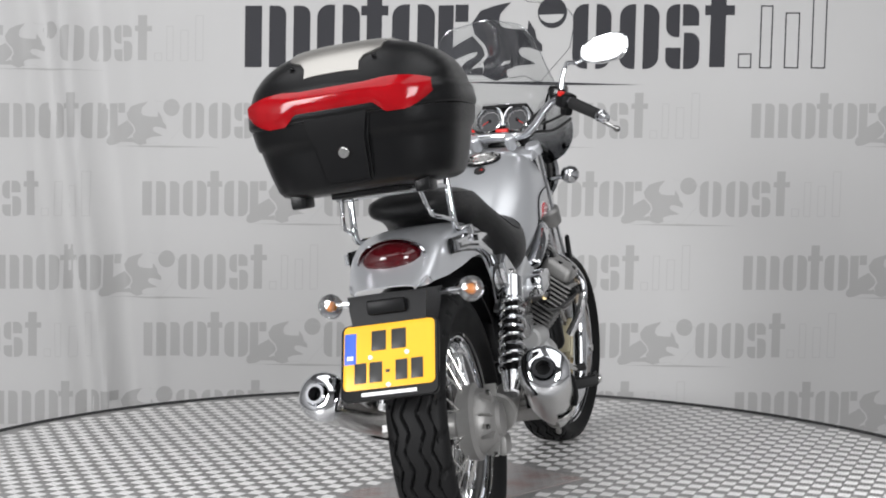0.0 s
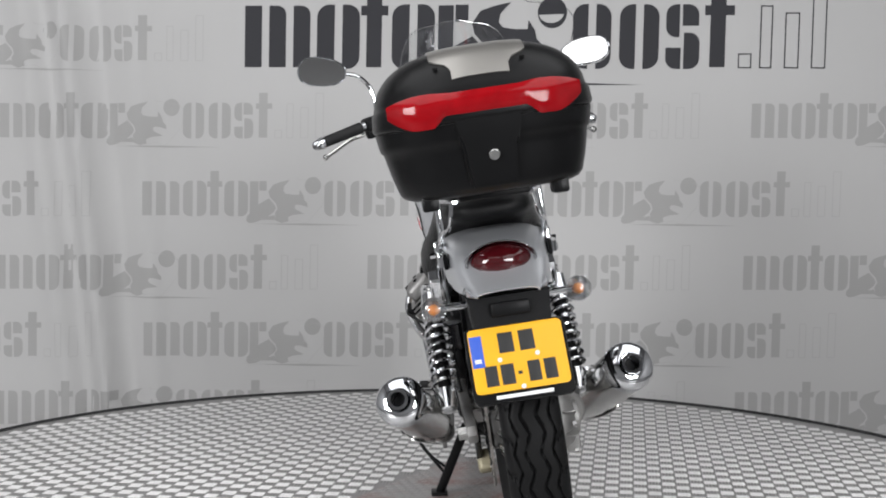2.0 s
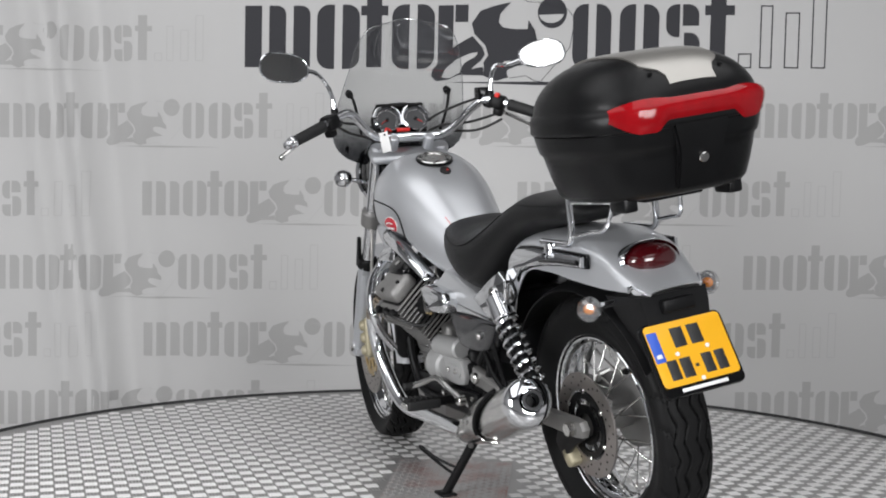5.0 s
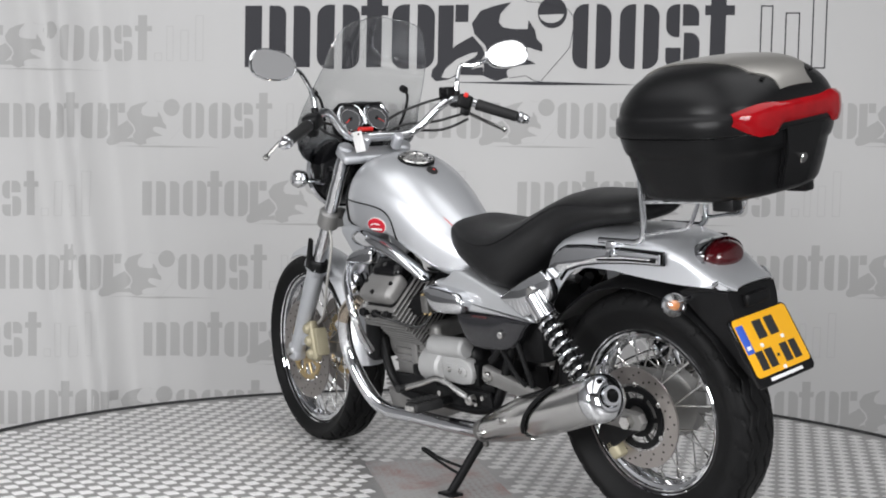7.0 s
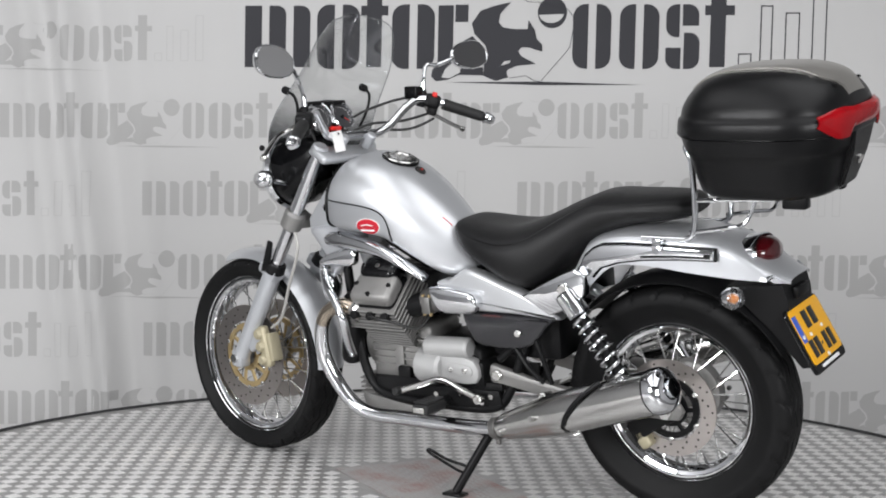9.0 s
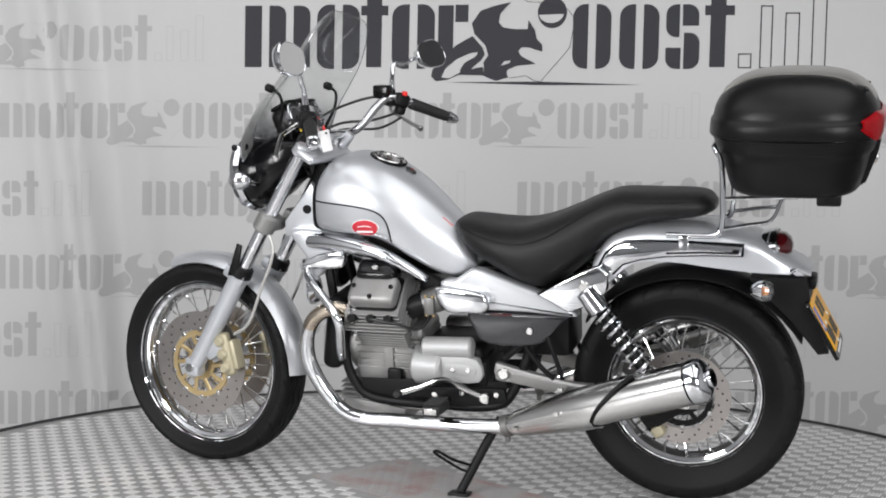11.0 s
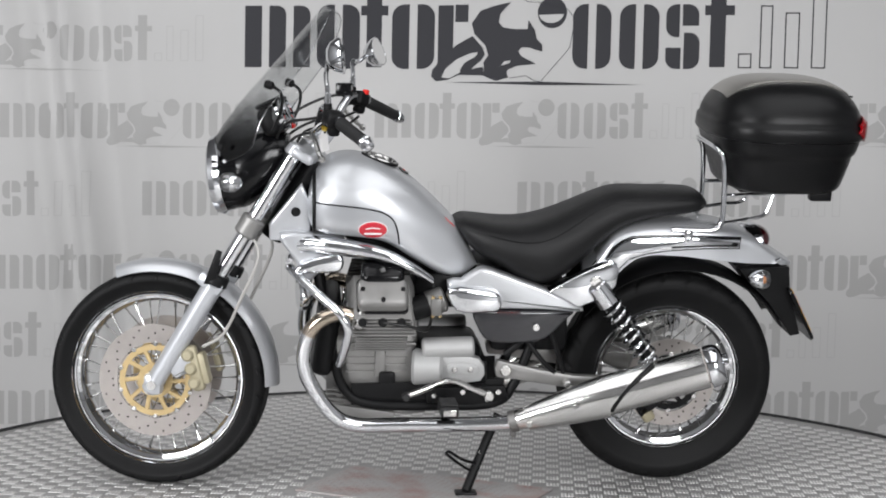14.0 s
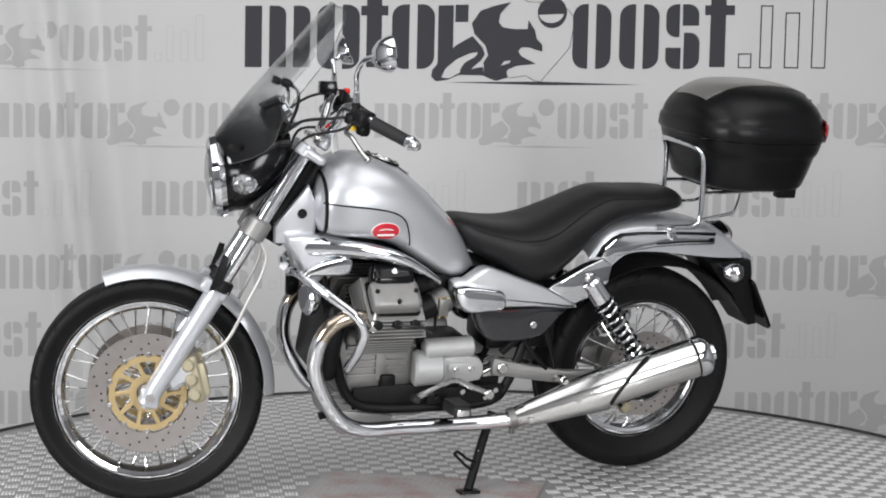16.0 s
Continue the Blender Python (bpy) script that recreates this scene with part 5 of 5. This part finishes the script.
        # header pipe and muffler
        way = smooth_path([V(0.91, 0.18 * s, 0.535), V(0.97, 0.185 * s, 0.55), V(1.03, 0.185 * s, 0.52), V(1.06, 0.18 * s, 0.455), V(1.053, 0.175 * s, 0.37), V(0.99, 0.168 * s, 0.265), V(0.92, 0.163 * s, 0.225), V(0.8, 0.16 * s, 0.222), V(0.62, 0.166 * s, 0.224), V(0.49, 0.177 * s, 0.233)], 8)
        pipe = part("header_pipe", tube(B(), way[19:], 0.021, 18, 1), CHROME, bike, "curved chrome header pipe")
        part("header_elbow", tube(B(), way[:21], 0.0212, 18, 1), HEATED, pipe, "brownish heat-tinted bend of the pipe")
        part("header_flange", rod(B(), V(0.9, 0.178 * s, 0.53), V(0.925, 0.182 * s, 0.542), 0.034, n=18, edge=0.004), STEEL, bike)
        a, b = V(0.485, 0.178 * s, 0.236), V(-0.074, 0.268 * s, 0.434)
        L = (b - a).length
        mu = axis(a, b)
        bm = lathe(B(), [(0.02, -0.01), (0.026, 0.0), (0.03, 0.03), (0.047, 0.17), (0.056, 0.27), (0.057, L - 0.06), (0.056, L - 0.045)], mu, 36)
        muf = part("muffler", bm, STEEL, bike, "long tapered steel muffler")
        part("muffler_tip", lathe(B(), [(0.0565, L - 0.04), (0.059, L - 0.038), (0.059, L - 0.02), (0.0565, L - 0.01), (0.05, L - 0.001), (0.036, L + 0.006), (0.029, L + 0.007), (0.026, L + 0.004), (0.026, L - 0.03), (0.001, L - 0.03)], mu, 36), CHROME, muf, "polished chrome muffler end")
        part("tip_pipe", ring(B(), [(0.017, L - 0.028), (0.024, L - 0.028), (0.024, L + 0.018), (0.017, L + 0.018)], mu, 24), CHROME, muf)
        part("tip_hole", lathe(B(), [(0.016, L - 0.027), (0.016, L - 0.02), (0.001, L - 0.02)], mu, 20), MATTEBLACK, muf)
        # heat shield: an outer half shell that ends in a slanted edge
        rows = []
        upw, outv = mu.to_3x3().inverted() @ V(0, 0, 1), mu.to_3x3().inverted() @ V(0, s, 0)
        sgn = 1 if outv.x * upw.y - outv.y * upw.x > 0 else -1
        for i in range(16):
            f = i / 15
            row = []
            for j in range(19):
                ang = sgn * radians(-78 + 156 * j / 18)
                h0 = 0.045
                h1 = 0.375 - 0.07 * math.cos(ang) + 0.075 * sgn * math.sin(ang)
                h = h0 + (h1 - h0) * f
                r = lerp([(0, 0.031), (0.03, 0.036), (0.17, 0.0525), (0.27, 0.0615), (0.5, 0.062)], h)[0]
                outw = mu.to_3x3().inverted() @ V(0, s, 0)
                base_ang = math.atan2(outw.y, outw.x)
                row.append(mu @ V(r * math.cos(base_ang + ang), r * math.sin(base_ang + ang), h))
            rows.append(row)
        # black tube laid along the slanted edge as the shade of its gap
        part("shield_gap_shade", tube(B(), [p.copy() for p in rows[-1][6:18]], 0.0055, 8, 1), MATTEBLACK, muf, "black strip for the shade in the gap at the heat shield's end")
        part("heat_shield", sheet(B(), rows, 0.002), STEEL, muf, "brushed steel heat shield", 60)
        for h in (0.05, 0.19):
            r = 0.04 if h < 0.1 else 0.057
            outw = mu.to_3x3().inverted() @ V(0, s, 0)
            ba = math.atan2(outw.y, outw.x) + (0.1 if h < 0.1 else -0.25 * s)
            p = mu @ V(r * math.cos(ba), r * math.sin(ba), h)
            q = mu @ V((r + 0.009) * math.cos(ba), (r + 0.009) * math.sin(ba), h)
            part("shield_bolt", rod(B(), p, q, 0.008, n=10), STEEL, muf)
        bm = ring(B(), [(0.024, -0.004), (0.031, -0.004), (0.031, 0.016), (0.024, 0.016)], mu, 28)
        block(bm, mu @ V(0, 0, 0.006) + V(0, 0, -0.036), (0.014, 0.012, 0.022), 0.003)
        part("clamp", bm, DARKALU, muf, "pipe clamp")


engine()


def frame_parts():
    for s in (1, -1):
        part("frame_rail", tube(B(), [V(1.07, 0.03 * s, 0.86), V(1.03, 0.07 * s, 0.66), V(0.985, 0.1 * s, 0.42), V(0.95, 0.105 * s, 0.31), V(0.88, 0.11 * s, 0.268), V(0.7, 0.115 * s, 0.262), V(0.53, 0.115 * s, 0.27), V(0.47, 0.11 * s, 0.33), V(0.4, 0.1 * s, 0.5), V(0.3, 0.095 * s, 0.62)], 0.014, 12, 6), MATTEBLACK, bike, "black tubular frame rail")
        part("frame_strut", tube(B(), [V(0.5, 0.11 * s, 0.41), V(0.42, 0.11 * s, 0.48), V(0.33, 0.1 * s, 0.56)], 0.011, 10, 4), MATTEBLACK, bike)
        part("frame_strut", tube(B(), [V(0.385, 0.12 * s, 0.5), V(0.36, 0.125 * s, 0.44), V(0.335, 0.12 * s, 0.36)], 0.007, 8, 4), MATTEBLACK, bike)
        part("frame_strut", tube(B(), [V(0.44, 0.12 * s, 0.45), V(0.4, 0.125 * s, 0.4), V(0.36, 0.12 * s, 0.36)], 0.007, 8, 4), MATTEBLACK, bike)
        # foot controls
        peg = part("foot_peg", block(B(), (0.668, 0.225 * s, 0.292), (0.05, 0.1, 0.028), 0.007, Matrix.Rotation(radians(6 * s), 4, "X"), 3), GRIP, bike, "black rubber foot peg")
        bm = B()
        for i in range(6):
            block(bm, (0.668, (0.185 + 0.016 * i) * s, 0.307 + 0.0016 * i), (0.046, 0.006, 0.006), 0.002)
        part("peg_rib", bm, GRIP, peg)
        part("peg_pivot", rod(B(), V(0.668, 0.12 * s, 0.283), V(0.668, 0.18 * s, 0.288), 0.013, n=14, edge=0.003), MATTEBLACK, peg)
        part("peg_end", block(B(), (0.668, 0.277 * s, 0.297), (0.036, 0.006, 0.018), 0.002), STEEL, peg)
        lv = part("foot_lever", tube(B(), [V(0.545, 0.155 * s, 0.305), V(0.6, 0.165 * s, 0.33), V(0.66, 0.172 * s, 0.356), V(0.72, 0.185 * s, 0.338), V(0.785, 0.2 * s, 0.318)], 0.0085, 10, 4), STEEL, bike, "polished foot lever")
        part("lever_pivot", rod(B(), V(0.548, 0.145 * s, 0.306), V(0.548, 0.17 * s, 0.306), 0.014, n=18, edge=0.003), STEEL, lv)
        part("lever_pad", rod(B(), V(0.783, 0.19 * s, 0.318), V(0.783, 0.225 * s, 0.322), 0.011, n=12, edge=0.003), GRIP, lv)
        bm = slab(B(), [(0.72, 0.32), (0.5, 0.325), (0.49, 0.285), (0.6, 0.268), (0.72, 0.275)], 0.12 * s, 0.132 * s, 0.003)
        pl = part("peg_bracket", bm, MATTEBLACK, bike, "black foot control plate")
        for x, z in ((0.7, 0.3), (0.62, 0.31), (0.55, 0.29), (0.52, 0.31)):
            part("bracket_bolt", rod(B(), V(x, 0.13 * s, z), V(x, 0.142 * s, z), 0.008, n=6), STEEL, pl)
        part("passenger_peg", rod(B(), V(0.33, 0.19 * s, 0.345), V(0.33, 0.13 * s, 0.335), 0.012, n=14, edge=0.003), STEEL, bike, "small chrome passenger peg stub")
        # swing arm
        bm = slab(B(), smooth2([(0.525, 0.395), (0.49, 0.39), (0.3, 0.352), (0.06, 0.345), (-0.03, 0.34), (-0.03, 0.3), (0.06, 0.3), (0.28, 0.31), (0.48, 0.342), (0.525, 0.35)], 2), 0.1 * s, 0.125 * s, 0.006)
        sa = part("swing_arm", bm, ALU, bike, "cast aluminium swing arm")
        part("pivot_bolt", rod(B(), V(0.5, 0.122 * s, 0.37), V(0.5, 0.138 * s, 0.37), 0.016, n=20, edge=0.003), STEEL, sa)
    for s in (1, -1):
        part("lower_frame_plate", slab(B(), [(0.93, 0.262), (0.93, 0.325), (0.72, 0.33), (0.5, 0.34), (0.5, 0.262)], 0.098 * s, 0.11 * s, 0.003), MATTEBLACK, bike, "black lower frame plate")
    part("frame_spine", tube(B(), [V(1.06, 0, 0.88), V(0.9, 0, 0.72), V(0.65, 0, 0.62), V(0.35, 0, 0.6)], 0.03, 12, 4), MATTEBLACK, bike)
    part("steering_head", rod(B(), fork_at(0.74, 0) + V(-0.055, 0, -0.02), fork_at(0.95, 0) + V(-0.055, 0, -0.02), 0.035, n=20, edge=0.004), MATTEBLACK, bike)
    part("battery_box", block(B(), (0.43, 0, 0.51), (0.22, 0.17, 0.2), 0.02), MATTEBLACK, bike)
    # dark bodies that fill the space below the tank
    part("air_box", block(B(), (0.68, 0, 0.585), (0.16, 0.15, 0.11), 0.03), MATTEBLACK, bike)
    # final drive with shaft, on the right
    bm = lathe(B(), [(0.07, -0.06), (0.086, -0.05), (0.09, -0.03), (0.09, -0.02), (0.078, -0.012), (0.076, 0.0), (0.06, 0.022), (0.04, 0.03), (0.038, 0.04), (0.02, 0.043)], axis((0.016, -0.1, 0.318), (0.016, -0.2, 0.318)), 40)
    rod(bm, V(0.06, -0.115, 0.325), V(0.22, -0.118, 0.35), 0.05, 0.03, 20, 0.005)
    block(bm, (0.05, -0.125, 0.255), (0.06, 0.03, 0.05), 0.012)
    fd = part("final_drive", bm, ALU, bike, "cast alloy final drive housing")
    for i in range(5):
        a = radians(-60 + 40 * i)
        part("drive_rib", block(B(), (0.016 - 0.07 * math.cos(a), -0.116, 0.318 + 0.07 * math.sin(a)), (0.03, 0.03, 0.005), 0.002, Matrix.Rotation(a, 4, "Y")), ALU, fd)
    for i in range(6):
        a = 2 * math.pi * i / 6
        part("drive_bolt", rod(B(), V(0.016 + 0.083 * math.cos(a), -0.118, 0.318 + 0.083 * math.sin(a)), V(0.016 + 0.083 * math.cos(a), -0.127, 0.318 + 0.083 * math.sin(a)), 0.007, n=6), STEEL, fd)
    # rear caliper, under the axle
    bm = block(B(), (0.085, 0.088, 0.23), (0.036, 0.04, 0.055), 0.01, Matrix.Rotation(radians(35), 4, "Y"), 3)
    rc = part("rear_caliper", bm, CALIPER, bike, "gold rear brake caliper")
    part("caliper_bracket", slab(B(), [(0.1, 0.33), (0.0, 0.335), (-0.03, 0.3), (0.03, 0.27), (0.1, 0.22), (0.13, 0.26)], 0.095, 0.108, 0.004), MATTEBLACK, rc)
    part("axle_nut", rod(B(), V(0, 0.12, 0.322), V(0, 0.145, 0.322), 0.017, n=6), STEEL, bike)
    # side stand on the plate
    foot = V(0.612, 0.214, 0.0415)
    bm = tube(B(), [V(0.515, 0.115, 0.235), V(0.55, 0.148, 0.17), V(0.611, 0.211, 0.046)], 0.013, 12, 2)
    st = part("side_stand", bm, MATTEBLACK, bike, "black steel side stand, folded down")
    part("stand_foot", block(B(), foot, (0.06, 0.045, 0.01), 0.003, Matrix.Rotation(radians(9.2), 4, "X")), MATTEBLACK, st)
    part("stand_tang", tube(B(), [V(0.588, 0.188, 0.095), V(0.612, 0.2, 0.108), V(0.655, 0.232, 0.15), V(0.672, 0.245, 0.17), V(0.66, 0.243, 0.172), V(0.625, 0.22, 0.142), V(0.578, 0.18, 0.112)], 0.0042, 8, 6), MATTEBLACK, st, "bent wire tang of the stand")
    part("stand_spring", tube(B(), [V(0.53, 0.135, 0.21), V(0.57, 0.17, 0.14)], 0.006, 8, 1), STEEL, st)


frame_parts()


# -- rack and top case
def rack():
    for s in (1, -1):
        y = 0.118 * s
        part("rack_rail", tube(B(), [V(0.05, y, 0.772), V(-0.03, y, 0.772), V(-0.075, y, 0.775), V(-0.092, y * 0.99, 0.8), V(-0.094, y * 0.97, 0.88), V(-0.088, y * 0.95, 0.97), V(-0.07, y * 0.85, 1.0), V(-0.066, 0.03 * s, 1.005), V(-0.066, 0, 1.005)], 0.0078, 12, 6), CHROME, bike, "bent chrome carrier rail")
        part("rack_brace", tube(B(), [V(-0.094, y * 0.97, 0.87), V(-0.16, y * 0.9, 0.872), V(-0.28, y * 0.7, 0.872)], 0.0055, 8, 4), CHROME, bike)
        part("rack_brace", tube(B(), [V(-0.08, y, 0.79), V(-0.16, y * 0.95, 0.803), V(-0.215, y * 0.85, 0.815), V(-0.24, y * 0.75, 0.87)], 0.005, 8, 6), CHROME, bike)
        part("rack_foot", block(B(), (0.004, 0.126 * s, 0.757), (0.028, 0.02, 0.035), 0.005), CHROME, bike, "chrome carrier clamp")
    part("rack_cross", tube(B(), [V(-0.19, 0.1, 0.872), V(-0.19, -0.1, 0.872)], 0.006, 8, 1), CHROME, bike)
    part("case_mount", block(B(), (-0.25, 0, 0.879), (0.2, 0.15, 0.014), 0.004), MATTEBLACK, bike, "black plastic case mount")


rack()

CX = -0.268


def case_ring(z, a, b, xoff=0.0, n=3.1, m=64, grow=0.0):
    out = []
    for j in range(m):
        t = 2 * math.pi * j / m
        c, s = math.cos(t), math.sin(t)
        out.append(V(CX + xoff + (a + grow) * abs(c) ** (2 / n) * (1 if c > 0 else -1), (b + grow) * abs(s) ** (2 / n) * (1 if s > 0 else -1), z))
    return out


LIDZ, LIDH, LA, LB = 1.085, 0.1, 0.211, 0.226


def top_case():
    rows = [(0.884, 0.12, 0.15, 0.0), (0.886, 0.142, 0.17, 0.0), (0.892, 0.155, 0.185, 0.0), (0.902, 0.163, 0.194, 0.0), (0.935, 0.173, 0.204, 0.0), (0.97, 0.183, 0.212, 0.0), (0.99, 0.188, 0.216, 0.0), (0.994, 0.194, 0.221, 0.0), (1.006, 0.199, 0.224, 0.0), (1.02, 0.203, 0.226, 0.0), (1.032, 0.206, 0.228, 0.0)]
    body = part("top_case", loft(B(), [case_ring(*r) for r in rows]), PLASTIC, bike, "black plastic top case with red reflector and metal top panel", 50)
    # lid
    rings = [case_ring(1.033, 0.202, 0.219), case_ring(1.036, LA + 0.002, LB + 0.003), case_ring(1.042, LA + 0.005, LB + 0.006), case_ring(1.066, LA + 0.003, LB + 0.004), case_ring(1.076, LA + 0.001, LB + 0.002), case_ring(1.079, LA - 0.004, LB - 0.003), case_ring(LIDZ + 0.004, LA - 0.006, LB - 0.005)]
    for i in range(1, 13):
        r = math.cos(math.pi / 2 * i / 13)
        f = (1 - r ** 3.0) ** 0.62
        rings.append(case_ring(LIDZ + 0.004 + LIDH * f, (LA - 0.006) * r ** 0.9, (LB - 0.005) * r ** 0.9, 0.0, 3.1 - 0.5 * f))
    lid = part("lid", loft(B(), rings), PLASTIC, body, "domed black lid", 50)
    part("lid_seam", tube(B(), case_ring(1.0345, 0.2085, 0.2245), 0.0025, 6, 1, True), GLOSSBLACK, body)
    # lid height over any place, from its rings
    def surf(x, y):
        u, v = (x - CX) / (LA - 0.006), y / (LB - 0.005)
        lo, hi = 0.0, 1.0
        for _ in range(26):
            r = (lo + hi) / 2
            f = (1 - r ** 3.0) ** 0.62
            n = 3.1 - 0.5 * f
            k = max(r ** 0.9, 1e-6)
            if (abs(u / k) ** n + abs(v / k) ** n) > 1:
                lo = r
            else:
                hi = r
        return LIDZ + 0.004 + LIDH * (1 - hi ** 3.0) ** 0.62
    rows = []
    for i in range(31):
        f = i / 30
        x = CX - 0.196 + 0.375 * f
        w = 0.098 if 0.12 < f else 0.058 + 0.04 * max(0, (f - 0.05) / 0.07)
        if f > 0.9:
            w = 0.098 - 0.012 * (f - 0.9) / 0.1
        rows.append([V(x, w * (-1 + j / 8), surf(x, w * (-1 + j / 8)) + 0.0045) for j in range(17)])
    panel = part("top_panel", sheet(B(), rows, 0.004), CHAMPAGNE, body, "champagne metallic top panel", 60)
    for s in (1, -1):
        x, y = CX - 0.172, 0.088 * s
        z = surf(x, y)
        part("panel_screw", rod(B(), V(x, y, z + 0.002), V(x - 0.001, y, z + 0.0062), 0.005, n=12), MATTEBLACK, body)
    # red reflector wrapped round the back
    rows = []
    for i in range(73):
        f = -1 + 2 * i / 72
        y = 0.194 * f
        af = abs(f)
        top = 1.094 - 0.014 * max(0, (af - 0.6) / 0.4) ** 2 + 0.004 * max(0.0, min(1.0, (af - 0.35) / 0.2))
        step = max(0.0, min(1.0, (af - 0.4) / 0.16))
        bot = 1.05 - 0.022 * step * step * (3 - 2 * step) + 0.03 * max(0.0, (af - 0.72) / 0.28) ** 1.6
        xr = CX - LA * (1 - abs(y / (LB + 0.006)) ** 3.1) ** (1 / 3.1)
        row = []
        for j in range(7):
            z = bot + (top - bot) * j / 6
            bulge = 0.006 * (1 - abs(2 * j / 6 - 1) ** 3)
            back = 0.012 * max(0, (z - 1.085) / 0.015)
            row.append(V(xr - 0.005 - bulge + back, y * (1 + 0.012), z))
        rows.append(row)
    part("reflector", sheet(B(), rows, 0.006), REDLENS, body, "wide red reflector", 60)
    # latch panel with lock, and the recess beside it
    bm = B()
    loft(bm, [[V(CX - 0.172, 0.05, 0.9), V(CX - 0.172, -0.05, 0.9), V(CX - 0.12, -0.05, 0.9), V(CX - 0.12, 0.05, 0.9)],
              [V(CX - 0.203, 0.058, 0.985), V(CX - 0.204, -0.058, 0.985), V(CX - 0.16, -0.058, 0.985), V(CX - 0.16, 0.058, 0.985)],
              [V(CX - 0.214, 0.075, 1.044), V(CX - 0.214, -0.075, 1.044), V(CX - 0.18, -0.07, 1.044), V(CX - 0.18, 0.07, 1.044)]])
    bmesh.ops.bevel(bm, geom=list(bm.edges), offset=0.006, segments=2, affect="EDGES")
    latch = part("latch", bm, PLASTIC, body, "black latch panel")
    c, d = V(CX - 0.196, -0.004, 0.962), V(-0.93, 0, -0.37).normalized()
    part("lock", lathe(B(), [(0.012, -0.01), (0.012, 0.004), (0.0105, 0.006), (0.001, 0.006)], axis(c, c + d), 24), STEEL, body, "round steel key lock")
    for s in (1, -1):
        part("case_foot", block(B(), (CX - 0.09, 0.135 * s, 0.88), (0.06, 0.035, 0.035), 0.006), PLASTIC, body, "ribbed black foot")


top_case()


# ---- what moves ----
ORIGIN = V(0.6098, -0.2836, 0)


def motions():
    steps = [0.5 * i for i in range(33)]
    walk(table, [(t, pose(0, 0, 0, 0, 0, turn(t))) for t in steps])
    walk(loose_plate, [(t, pose(0, 0, 0, 0, 0, turn(t))) for t in steps])
    stand = Matrix.Translation(ORIGIN) @ Matrix.Rotation(radians(139.3), 4, "Z") @ Matrix.Rotation(radians(-9.2), 4, "X")
    walk(bike, [(t, pose(0, 0, 0, 0, 0, turn(t)) @ stand) for t in steps])


motions()
